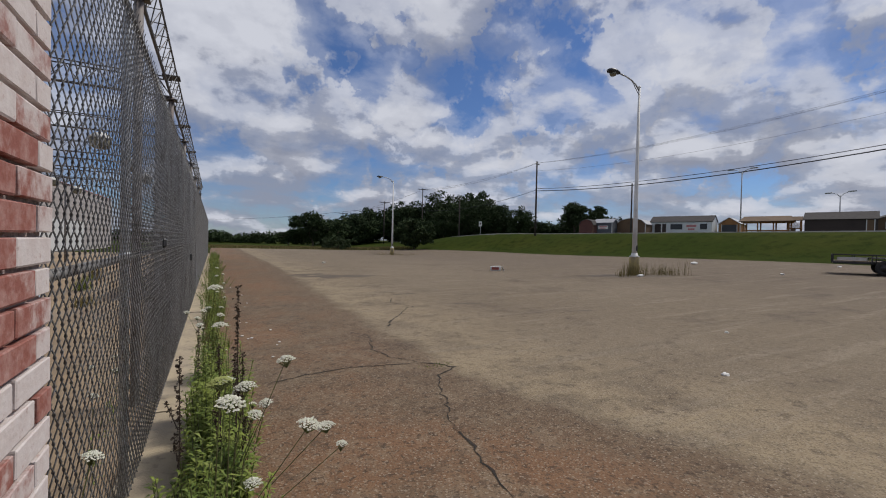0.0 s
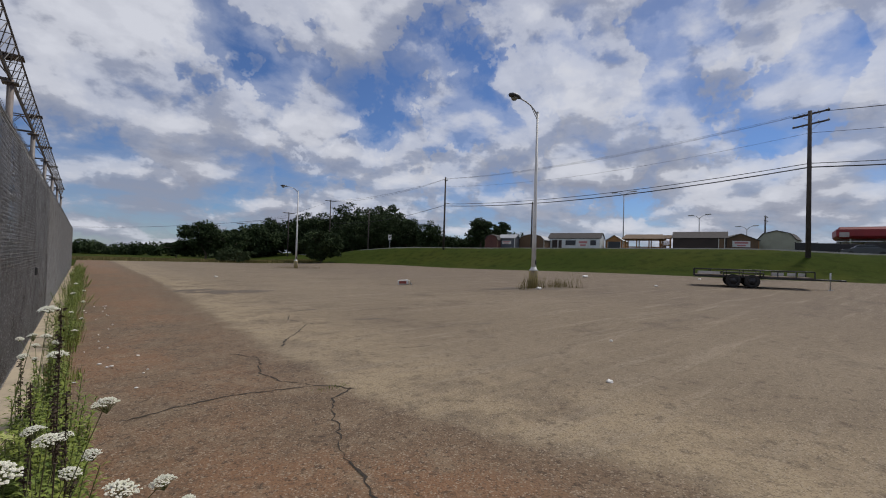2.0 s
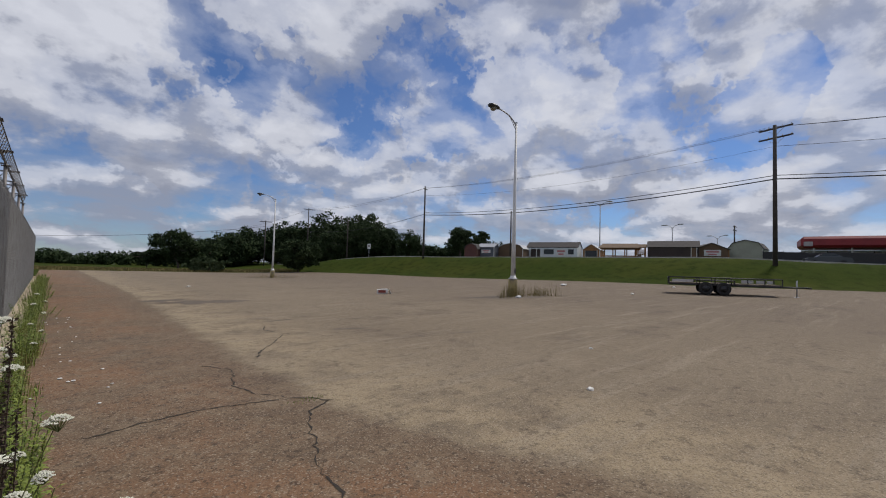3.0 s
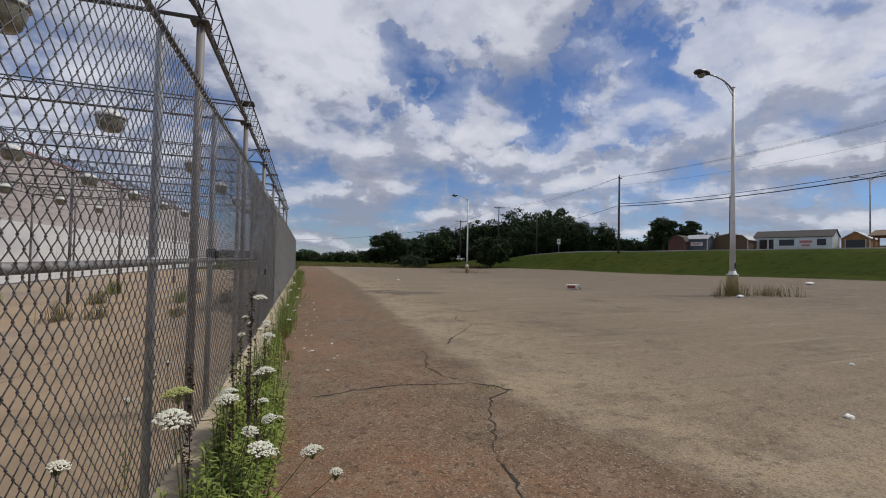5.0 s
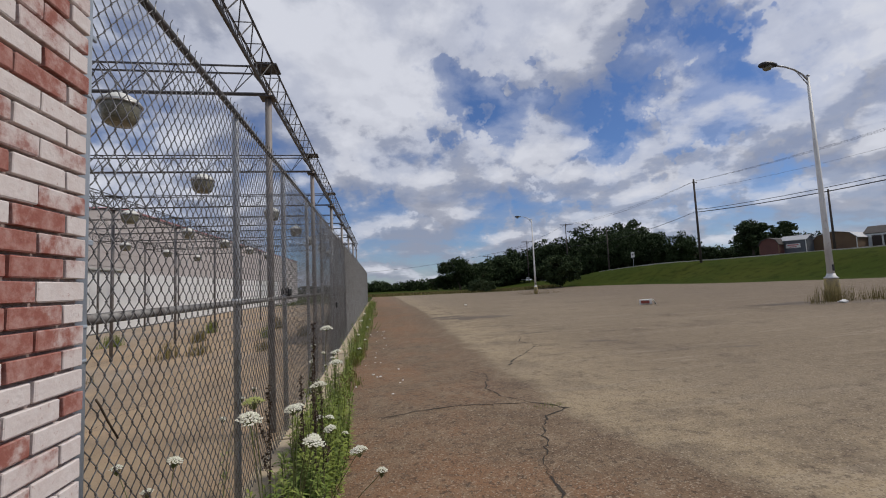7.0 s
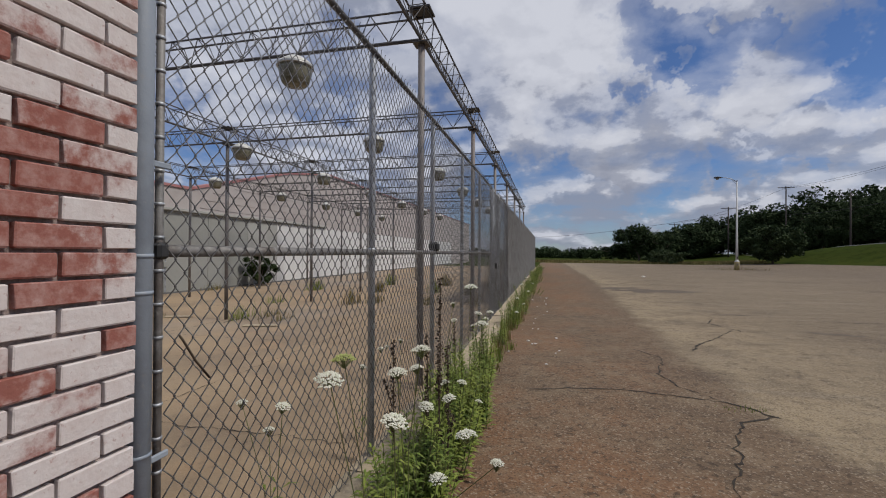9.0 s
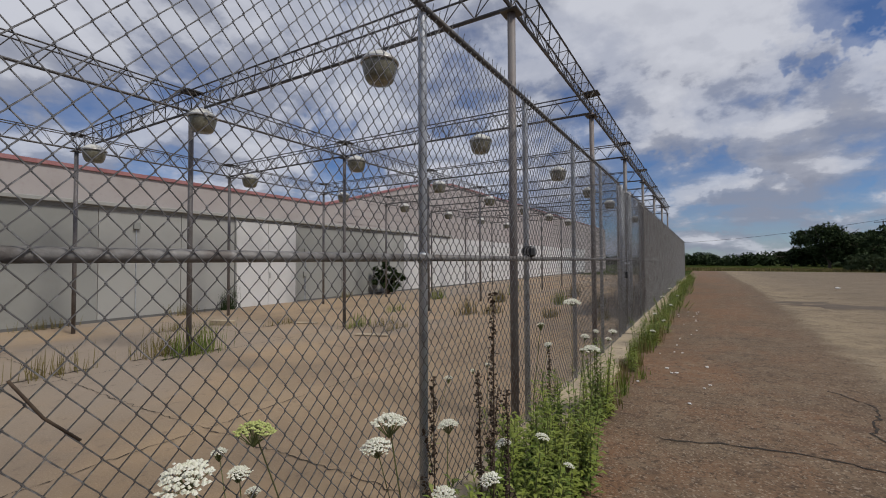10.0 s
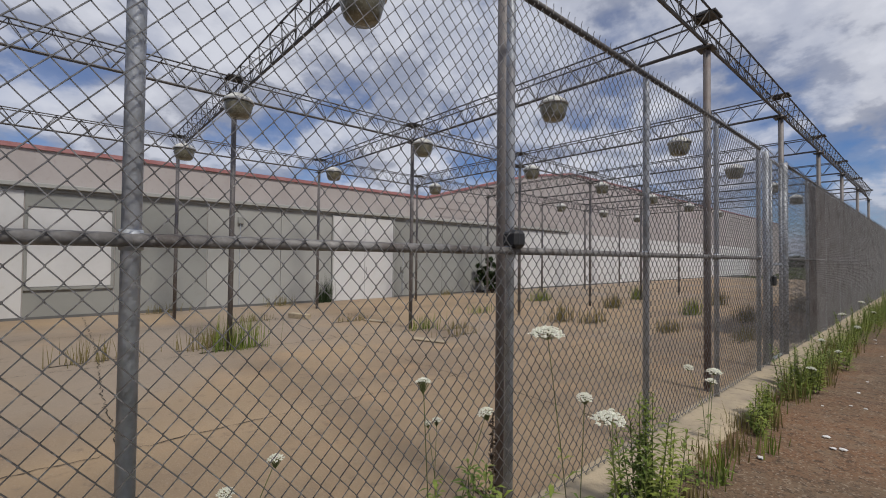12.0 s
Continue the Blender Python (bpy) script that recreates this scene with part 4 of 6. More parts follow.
# ---- lot lamps ----
def lot_lamp(x, y, top, label):
    z = ground_z(x, y)
    lamp = thing("lot_lamp", pose(x, y, z), label, "street lamp", "lamps on the lot")
    h = top - z
    lathe("footing", [(0.235, -0.1), (0.235, 0.80), (0.21, 0.86)], M["yellow"], lamp, "worn yellow concrete footing")
    lathe("base_flange", [(0.23, 0.861), (0.23, 0.90), (0.16, 0.94), (0.135, 1.05)], M["pole_white"], lamp)
    tube("pole", [(0, 0, 0.9), (0, 0, 3.0), (0, 0, h)], [0.125, 0.10, 0.052], M["pole_white"], lamp, sides=14)
    part("hand_hole", bx(-0.04, -0.14, 1.15, 0.04, -0.10, 1.4, bevel=0.006), M["lamp_black"], lamp)
    part("cap", bx(-0.06, -0.06, h - 0.001, 0.06, 0.06, h + 0.06, bevel=0.02), M["pole_grey"], lamp)
    arm = [(-0.02, 0, h - 0.14), (-0.25, 0, h + 0.08), (-0.6, 0, h + 0.26), (-1.0, 0, h + 0.36), (-1.45, 0, h + 0.40)]
    tube("arm", arm, 0.035, M["pole_grey"], lamp, sides=8)
    tube("brace", [(-0.03, 0, h - 0.35), (-0.5, 0, h + 0.18)], 0.018, M["pole_grey"], lamp, sides=6)
    v, f = [], []
    segs = 14
    ring = [(-1.40, 0.07, 0.06), (-1.52, 0.14, 0.10), (-1.75, 0.20, 0.13), (-2.0, 0.19, 0.12), (-2.14, 0.10, 0.07)]
    for rx, wy, wz in ring:
        for k in range(segs):
            a = 2 * math.pi * k / segs
            v.append((rx, wy * math.cos(a), h + 0.40 + wz * math.sin(a) * (1.0 if math.sin(a) > 0 else 0.7)))
    for i in range(len(ring) - 1):
        for k in range(segs):
            k2 = (k + 1) % segs
            f.append((i * segs + k, i * segs + k2, (i + 1) * segs + k2, (i + 1) * segs + k))
    f += [tuple(range(segs))[::-1], tuple((len(ring) - 1) * segs + k for k in range(segs))]
    head = raw("head", v, f, M["lamp_black"], lamp, "dark cobra-head lamp", True)
    lathe("refractor", [(0.16, 0.0), (0.15, -0.08), (0.10, -0.14), (0.03, -0.155)], M["lens"], head, at=(-1.82, 0, h + 0.34))
    return lamp


# ---- utility poles, wires, street lamps ----
def utility_pole(x, y, z, h, arms=1, name="utility_pole", r=0.16, label="tall dark wooden utility pole on the grass bank"):
    p = thing(name, pose(x, y, z), label, "utility pole", "utility poles")
    tube("pole", [(0, 0, -0.4), (0, 0, h)], [r, r * 0.68], M["wood_pole"], p, sides=10)
    for i in range(arms):
        zz = h - 0.35 - 0.9 * i
        ca = part("crossarm", bx(-1.45, -0.17, zz, 1.45, -0.06, zz + 0.14, bevel=0.01), M["wood_pole"], p)
        for xx in (-1.35, -0.6, 0.6, 1.35):
            lathe("insulator", [(0.04, 0.12), (0.055, 0.16), (0.03, 0.2), (0.045, 0.24), (0.02, 0.28)], M["lamp_white"], ca, seg=8, at=(xx, -0.11, zz))
        for s in (-1, 1):
            tube("brace", [(0, -0.17, zz - 0.55), (s * 0.75, -0.11, zz)], 0.018, M["galv"], p, sides=5)
    return p


def wire(a, b_, sag, r, name="overhead_wire"):
    a, b_ = Vector(a), Vector(b_)
    pts = [a.lerp(b_, i / 14) - Vector((0, 0, sag * 4 * (i / 14) * (1 - i / 14))) for i in range(15)]
    ob = tube(name, pts, r, M["cable"], None, sides=5)
    return tagged(ob, "black overhead wire sagging between utility poles", "overhead wire", "overhead wires")


def twin_street_lamp(x, y, z, h, turn):
    p = thing("street_lamp", pose(x, y, z, 0, 0, turn), "grey twin-arm street lamp beyond the road", "street lamp", "twin-arm street lamps")
    tube("pole", [(0, 0, -0.2), (0, 0, h - 0.6)], [0.13, 0.08], M["pole_grey"], p, sides=8)
    for s in (-1, 1):
        tube("arm", [(0, 0, h - 0.9), (s * 0.5, 0, h - 0.35), (s * 1.3, 0, h - 0.05)], 0.05, M["pole_grey"], p, sides=6)
        part("head", bx(s * 1.75 - 0.55, -0.17, h - 0.13, s * 1.75 + 0.55, 0.17, h + 0.05, bevel=0.05), M["pole_grey"], p)


def build_poles():
    ax, ay, bx_, by_ = 50.5, 8.85, 50.1, 59.3
    z1, z2 = ground_z(ax, ay), ground_z(bx_, by_)
    near = utility_pole(ax, ay, z1, 15.9 - z1, 2, r=0.21)
    near.rotation_euler = (0, 0, radians(72))
    far = utility_pole(bx_, by_, z2, 16.1 - z2, 0, r=0.19)
    top = 16.1 - z2
    part("top_bracket", bx(-0.4, -0.2, top - 0.6, 0.4, -0.1, top - 0.5, bevel=0.01), M["wood_pole"], far)
    for sx in (-0.3, 0.3):
        lathe("insulator", [(0.05, top - 0.5), (0.06, top - 0.4), (0.03, top - 0.3)], M["lamp_white"], far, seg=8, at=(sx, -0.15, 0))
    tube("guy_stub", [(0, 0, top - 4.6), (1.0, -0.3, top - 4.7)], 0.03, M["wood_pole"], far, sides=6)
    # a second line of poles further back
    utility_pole(60.0, 47.6, ground_z(60, 47.6), 11.8 - ground_z(60, 47.6), 0, r=0.15, label="plain dark wooden pole near the sheds")
    for x, y, top, n in ((47.2, 99.8, 15.1, 1), (38.6, 104.2, 11.6, 1), (34.6, 129.0, 9.8, 1), (48.0, 82.3, 11.5, 0)):
        z = ground_z(x, y)
        utility_pole(x, y, z, top - z, n, r=0.15, label="weathered wooden utility pole rising out of the trees")
    utility_pole(117.4, 28.3, 3.5, 9.7, 2, r=0.2, label="distant wooden utility pole with two crossarms")
    for dx, za, zb, g in ((-1.1, 15.75, 15.8, 1.0), (0.55, 15.75, 15.8, 1.05), (1.1, 15.75, 15.75, 1.1), (0.0, 13.9, 14.45, 1.2)):
        wire((ax + dx * 0.3, ay + dx * 0.3, za), (bx_, by_, zb), g, 0.011)
    wire((ax, ay, 11.15), (bx_, by_, 11.3), 0.95, 0.034)
    wire((ax, ay, 10.8), (bx_, by_, 10.95), 1.05, 0.056)
    # on to the next poles
    for za, zb, g, r in ((15.8, 14.9, 0.9, 0.018), (15.75, 14.7, 1.1, 0.018), (11.1, 9.5, 1.2, 0.035)):
        wire((bx_, by_, za), (47.2, 99.8, zb), g, r)
    wire((47.2, 99.8, 14.8), (34.6, 129.0, 9.6), 0.8, 0.02)
    wire((38.6, 104.2, 10.2), (-30.0, 190.0, 9.0), 2.5, 0.035)
    ex, ey = 58.2, -42.6
    for za, zb, g, r in ((15.75, 15.9, 1.0, 0.02), (15.75, 15.5, 1.0, 0.02), (13.9, 14.2, 1.1, 0.018), (11.15, 11.5, 1.0, 0.034), (10.8, 11.0, 1.0, 0.056)):
        wire((ax, ay, za), (ex, ey, zb), g, r)
    utility_pole(ex, ey, ground_z(ex, ey), 16.0 - ground_z(ex, ey), 2, r=0.2)
    twin_street_lamp(80.5, 41.9, 3.6, 11.8, 100)
    twin_street_lamp(96.3, 34.2, 3.6, 8.3, 80)
    twin_street_lamp(114.6, 31.0, 3.6, 7.2, 80)


# ---- trailer ----
def build_trailer():
    x, y = 30.4, 7.9
    ang = -69.0
    z = ground_z(x, y)
    t = thing("utility_trailer", pose(x, y, z, 0, 0, ang), "black steel tandem-axle utility trailer with low rails, parked on the lot", "trailer")
    L0, L1, W = -2.75, 2.75, 1.0
    frame = part("frame", bx(L0, -W, 0.52, L1, W, 0.64, bevel=0.01), M["black"], t)
    part("deck", bx(L0 + 0.05, -W + 0.06, 0.641, L1 - 0.05, W - 0.06, 0.68), M["deck"], t)
    for s in (-1, 1):
        tube("top_rail", [(L0, s * W, 0.98), (L1, s * W, 0.98)], 0.03, M["black"], t, sides=6)
        for i in range(8):
            xx = L0 + (L1 - L0) * i / 7
            part("stake", bx(xx - 0.025, s * W - 0.025, 0.6, xx + 0.025, s * W + 0.025, 0.97), M["black"], t)
        fd = part("fender", bx(-1.35, s * (W + 0.16) - 0.14, 0.80, 0.55, s * (W + 0.16) + 0.14, 0.86, bevel=0.02), M["black"], t)
        for xa in (-1.35, 0.50):
            part("fender_end", bx(xa, s * (W + 0.16) - 0.14, 0.55, xa + 0.05, s * (W + 0.16) + 0.14, 0.80), M["black"], fd)
        for xx in (-0.86, 0.02):
            wv, wf = [], []
            prof = [(0.20, -0.10), (0.345, -0.105), (0.365, -0.07), (0.365, 0.07), (0.345, 0.105), (0.20, 0.10)]
            seg = 22
            for r, d in prof:
                for k in range(seg):
                    a = 2 * math.pi * k / seg
                    wv.append((xx + r * math.cos(a), s * (W + 0.16) + d, 0.365 + r * math.sin(a)))
            for i in range(len(prof) - 1):
                for k in range(seg):
                    k2 = (k + 1) % seg
                    wf.append((i * seg + k, i * seg + k2, (i + 1) * seg + k2, (i + 1) * seg + k))
            wf += [tuple(range(seg)), tuple(5 * seg + k for k in range(seg))]
            wh = raw("wheel", wv, wf, M["tyre"], t, "", True)
            tube("rim", [(xx, s * (W + 0.045), 0.365), (xx, s * (W + 0.275), 0.365)], 0.19, M["black"], wh, sides=16)
            tube("hub", [(xx, s * (W + 0.27), 0.365), (xx, s * (W + 0.31), 0.365)], 0.06, M["black"], wh, sides=10)
    for xx in (-0.86, 0.02):
        tube("axle", [(xx, -W - 0.1, 0.365), (xx, W + 0.1, 0.365)], 0.04, M["black"], t, sides=8)
    tube("end_rail", [(L1, -W, 0.98), (L1, W, 0.98)], 0.03, M["black"], t, sides=6)
    rp = part("ramp", bx(L0 - 0.06, -W, 0.96, L0 - 0.02, W, 1.0, bevel=0.008), M["black"], t)
    for i in range(7):
        yy = -W + 0.02 + i * (2 * W - 0.04) / 6
        part("ramp_bar", bx(L0 - 0.055, yy - 0.015, 0.56, L0 - 0.025, yy + 0.015, 0.96), M["black"], rp)
    part("side_panel", bx(L0 + 0.15, -W - 0.035, 0.70, L0 + 1.25, -W - 0.026, 0.86), M["steel"], t, "bright bare metal side plate")
    for a, b_ in ((1.15, 1.75), (1.9, 2.3), (2.4, 2.7)):
        part("reflector_board", bx(a, W - 0.05, 0.70, b_, W - 0.03, 0.88), M["steel"], t)
    for s in (-1, 1):
        tube("tongue", [(L1, s * 0.6, 0.56), (L1 + 1.25, 0, 0.56)], 0.045, M["black"], t, sides=6)
    tube("coupler", [(L1 + 1.2, 0, 0.56), (L1 + 1.5, 0, 0.54)], 0.05, M["black"], t, sides=8)
    jk = tube("jack", [(L1 + 0.85, 0, 0.04), (L1 + 0.85, 0, 0.95)], 0.035, M["steel"], t, sides=8)
    part("foot", bx(L1 + 0.74, -0.11, 0.0, L1 + 0.96, 0.11, 0.04, bevel=0.008), M["steel"], jk)


# ---- sheds beyond the road ----
FACE = -72.0   # turn of the shed fronts


def shed(kind, x, y, w, d, wall_h, ridge, wall, roof, label, name="shed", turn=0.0, extras=()):
    """Origin at the middle of the front's foot; front looks to -y before the turn. kind: gable, gambrel (ridge front to back), side (ridge along the front)."""
    z = ground_z(x, y) + 0.05
    s = thing(name, pose(x, y, z, 0, 0, FACE + turn), label, "shed", "sheds for sale")
    for a in (-w / 2 + 0.1, w / 2 - 0.3):
        part("skid", bx(a, 0.05, -0.5, a + 0.2, d - 0.05, 0.05), M["wood_pole"], s)
    if kind == "side":
        prof = [(0, wall_h), (d / 2, ridge), (d, wall_h)]
        outline = [(0, 0.05), *prof, (d, 0.05)]
        mk = lambda u, t: (t, u, None)
        bm = bmesh.new()
        la = [bm.verts.new((-w / 2, u, h)) for u, h in outline]
        lb = [bm.verts.new((w / 2, u, h)) for u, h in outline]
    else:
        prof = [(-w / 2, wall_h), (0, ridge), (w / 2, wall_h)] if kind == "gable" else [(-w / 2, wall_h), (-w * 0.36, wall_h + (ridge - wall_h) * 0.66), (0, ridge), (w * 0.36, wall_h + (ridge - wall_h) * 0.66), (w / 2, wall_h)]
        outline = [(-w / 2, 0.05), *prof, (w / 2, 0.05)]
        bm = bmesh.new()
        la = [bm.verts.new((u, 0, h)) for u, h in outline]
        lb = [bm.verts.new((u, d, h)) for u, h in outline]
    bm.faces.new(la)
    bm.faces.new(lb[::-1])
    n = len(outline)
    for i in range(n):
        j = (i + 1) % n
        bm.faces.new((la[i], lb[i], lb[j], la[j]))
    bmesh.ops.recalc_face_normals(bm, faces=bm.faces)
    part("wall", bm, M[wall], s)
    # roof slabs
    rv, rf = [], []
    for (u0, h0), (u1, h1) in zip(prof, prof[1:]):
        k = len(rv)
        du, dh = u1 - u0, h1 - h0
        ln = math.hypot(du, dh)
        nx, nz = -dh / ln, du / ln
        ext0 = 0.12 if (u0, h0) == prof[0] else 0.0
        ext1 = 0.12 if (u1, h1) == prof[-1] else 0.0
        a = (u0 - du / ln * ext0, h0 - dh / ln * ext0)
        c = (u1 + du / ln * ext1, h1 + dh / ln * ext1)
        for e in (0, 1):
            for (u, h) in ((a[0] + nx * 0.01, a[1] + nz * 0.01), (c[0] + nx * 0.01, c[1] + nz * 0.01), (c[0] + nx * 0.09, c[1] + nz * 0.09), (a[0] + nx * 0.09, a[1] + nz * 0.09)):
                if kind == "side":
                    rv.append((-w / 2 - 0.15 if e == 0 else w / 2 + 0.15, u, h))
                else:
                    rv.append((u, -0.15 if e == 0 else d + 0.15, h))
        rf += [tuple(k + i for i in q) for q in ((0, 1, 2, 3), (4, 7, 6, 5), (0, 4, 5, 1), (1, 5, 6, 2), (2, 6, 7, 3), (3, 7, 4, 0))]
    raw("roof", rv, rf, M[roof], s)
    for kind2, *a in extras:
        if kind2 == "door":
            u0, u1, h, mt = a
            dr = part("door", bx(u0, -0.05, 0.08, u1, 0.012, h, bevel=0.01), M[mt], s)
            part("door_trim", bx(u0 - 0.09, -0.035, 0.06, u0 - 0.005, 0.011, h + 0.08), M["trim_white"], s)
            part("door_trim", bx(u1 + 0.005, -0.035, 0.06, u1 + 0.09, 0.011, h + 0.08), M["trim_white"], s)
        elif kind2 == "window":
            u0, u1, h0, h1 = a
            wn = part("window", bx(u0, -0.03, h0, u1, 0.012, h1), M["window_dark"], s)
            part("frame", bx(u0 - 0.07, -0.045, h0 - 0.08, u1 + 0.07, 0.011, h0 - 0.005), M["trim_white"], wn)
        elif kind2 == "sign":
            u0, u1, h0, h1 = a
            sg = part("sign_board", bx(u0, -0.06, h0, u1, -0.035, h1), M["trim_white"], s, "white banner with unreadable red lettering")
            hh = (h1 - h0)
            part("print", bx(u0 + 0.12 * (u1 - u0), -0.066, h0 + hh * 0.55, u1 - 0.12 * (u1 - u0), -0.061, h0 + hh * 0.85), M["sign_pink"], sg)
            part("print", bx(u0 + 0.25 * (u1 - u0), -0.066, h0 + hh * 0.15, u1 - 0.25 * (u1 - u0), -0.061, h0 + hh * 0.38), M["sign_pink"], sg)
        elif kind2 == "trim":
            for u in (-w / 2 - 0.005, w / 2 - 0.095):
                part("corner_trim", bx(u, -0.02, 0.05, u + 0.1, 0.011, wall_h), M[a[0]], s)
    return s


def build_sheds():
    shed("gambrel", 58.4, 55.6, 2.6, 4.0, 1.7, 2.65, "siding_red", "shingle", "red-brown barn-shaped garden shed on the verge", extras=[("trim", "siding_tan")])
    shed("side", 60.5, 53.7, 3.2, 2.4, 2.1, 2.75, "siding_slate", "metal_roof", "slate-grey garden shed with a pale roof and banner", extras=[("sign", -0.9, 0.9, 1.0, 1.6), ("trim", "trim_white")])
    shed("gambrel", 63.7, 50.6, 4.9, 4.5, 1.9, 2.9, "siding_tan", "metal_roof", "tan barn-shaped shed with a pale roof", extras=[("trim", "trim_white")])
    shed("side", 68.9, 45.2, 9.3, 3.6, 2.35, 3.35, "siding_white", "shingle", "long white cabin with dark windows, banner and dark roof",
         extras=[("window", -1.4, 0.4, 1.1, 2.0), ("window", 3.0, 4.0, 1.1, 2.0), ("sign", 0.8, 2.7, 0.8, 2.0), ("door", -3.9, -2.9, 2.05, "siding_brown"), ("door", -2.7, -2.1, 2.05, "siding_brown"), ("trim", "trim_white")])
    # the near-black front panel stands in for the shade inside the open front
    shed("gable", 73.0, 39.6, 3.0, 4.5, 2.0, 3.0, "wood_orange", "metal_roof", "small open-fronted wooden cabin with a pale roof", extras=[("door", -1.0, 1.0, 1.9, "window_dark"), ("trim", "trim_white")])
    # timber pavilion
    x, y = 68.8, 32.5
    p = thing("pavilion", pose(x, y, ground_z(x, y) + 0.05, 0, 0, FACE), "open timber pavilion with orange posts and a brown roof", "pavilion")
    for a in (-2.6, -0.9, 0.9, 2.6):
        for d in (0.2, 2.8):
            part("post", bx(a - 0.08, d - 0.08, -0.3, a + 0.08, d + 0.08, 1.9, bevel=0.01), M["wood_orange"], p)
    part("floor", bx(-2.8, 0, -0.05, 2.8, 3.0, 0.12), M["wood_orange"], p)
    for d in (0.2, 2.8):
        part("rail", bx(-2.6, d - 0.04, 0.75, 2.6, d + 0.04, 0.85), M["wood_orange"], p)
        part("beam", bx(-2.9, d - 0.08, 1.9, 2.9, d + 0.08, 2.08), M["wood_orange"], p)
    for s in (-1, 1):
        rv = [(-3.1, 1.5 - s * 1.8, 2.0), (3.1, 1.5 - s * 1.8, 2.0), (2.7, 1.5, 2.75), (-2.7, 1.5, 2.75), (-3.1, 1.5 - s * 1.8, 2.1), (3.1, 1.5 - s * 1.8, 2.1), (2.7, 1.5, 2.86), (-2.7, 1.5, 2.86)]
        raw("roof", rv, [(0, 1, 2, 3), (4, 7, 6, 5), (0, 4, 5, 1), (1, 5, 6, 2), (2, 6, 7, 3), (3, 7, 4, 0)], M["siding_tan"], p)
    for i in range(7):
        part("baluster", bx(-2.4 + i * 0.8, 0.17, 0.12, -2.33 + i * 0.8, 0.23, 0.75), M["wood_orange"], p)
    # play set beside it
    x, y = 70.7, 29.9
    q = thing("play_set", pose(x, y, ground_z(x, y) + 0.05, 0, 0, FACE), "orange wooden play tower with a slatted platform", "play set")
    for a in (-0.7, 0.7):
        for d in (0, 1.4):
            part("post", bx(a - 0.07, d - 0.07, -0.3, a + 0.07, d + 0.07, 2.3), M["wood_orange"], q)
    part("platform", bx(-0.8, -0.1, 1.05, 0.8, 1.5, 1.15), M["wood_orange"], q)
    for i in range(5):
        part("slat", bx(-0.8, -0.09, 1.2 + i * 0.14, 0.8, -0.05, 1.28 + i * 0.14), M["wood_orange"], q)
    part("slide", box(bmesh.new(), -0.25, 0, 0, 0.25, 2.1, 0.06, m=pose(0, -1.8, 0.1, 28, 0, 0)), M["siding_tan"], q)
    raw("roof", [(-0.9, -0.2, 2.2), (0.9, -0.2, 2.2), (0.9, 0.7, 2.75), (-0.9, 0.7, 2.75), (-0.9, 1.6, 2.2), (0.9, 1.6, 2.2), (-0.9, 0.7, 2.69), (0.9, 0.7, 2.69)],
        [(0, 1, 2, 3), (3, 2, 5, 4), (0, 6, 7, 1), (6, 4, 5, 7), (0, 3, 4, 6), (1, 7, 5, 2)], M["siding_tan"], q)
    shed("side", 67.9, 24.0, 6.6, 3.6, 2.0, 2.95, "siding_brown", "shingle", "dark brown garden shed with a shingled roof", extras=[("door", 2.4, 3.0, 1.9, "siding_tan"), ("trim", "siding_brown")])
    shed("gable", 70.9, 19.8, 4.4, 3.6, 1.75, 2.65, "siding_tan", "shingle", "brown wooden shed with a white banner on its gable", turn=14, extras=[("sign", -1.0, 1.15, 0.85, 1.7), ("trim", "wood_orange")])
    shed("gambrel", 73.3, 16.3, 4.1, 5.0, 2.0, 3.15, "siding_sage", "shingle", "pale sage barn-shaped shed with white trim", turn=-14, extras=[("trim", "trim_white")])
    # red canopy on white posts
    c = thing("canopy", pose(86.6, -1.3, ground_z(83, 3) + 0.4, 0, 0, FACE - 6), "long dark red canopy roof on white posts", "canopy")
    part("roof", bx(-13.5, -3.5, 2.5, 14.0, 4.0, 4.1, bevel=0.35), M["red_canopy"], c)
    for a in range(-12, 14, 4):
        for d in (-2.6, 3.0):
            part("post", bx(a - 0.09, d - 0.09, -0.5, a + 0.09, d + 0.09, 2.55), M["trim_white"], c)
    for a, b_ in ((-13.2, -12.2), (-3.8, -2.4), (-2.2, 1.0)):
        part("sign_panel", bx(a, -3.56, 2.7, b_, -3.505, 3.35 if b_ < -3 else 3.5), M["fascia"], c, "pale faded sign panel")
    part("light_backing", bx(-13.0, 3.6, 0.2, 13.5, 3.7, 2.45), M["wall_white"], c)
    # dark screen fence and a parked car
    f = thing("screen_fence", pose(73.5, 8.0, ground_z(73.5, 8), 0, 0, FACE), "low black screen fence along the road", "fence")
    for i in range(9):
        part("panel", bx(-6.2 + i * 2.2, -0.04, -0.4, -6.2 + i * 2.2 + 2.14, 0.04, 1.75 - 0.06 * (i % 3), bevel=0.01), M["black"], f)
        part("post", bx(-6.27 + i * 2.2, -0.06, -0.4, -6.19 + i * 2.2, 0.06, 1.85), M["black"], f)
    x, y = 71.0, 7.4
    car = thing("car", pose(x, y, ground_z(x, y) + 0.02, 0, 0, FACE), "dark grey parked saloon car", "car")
    prof = [(-2.2, 0.35), (-2.25, 0.75), (-1.75, 0.92), (-1.15, 0.97), (-0.55, 1.4), (0.6, 1.43), (1.35, 1.0), (2.1, 0.92), (2.25, 0.6), (2.2, 0.35)]
    bm = bmesh.new()
    la = [bm.verts.new((u, -0.85 + (0.12 if h > 1.2 else 0), h)) for u, h in prof]
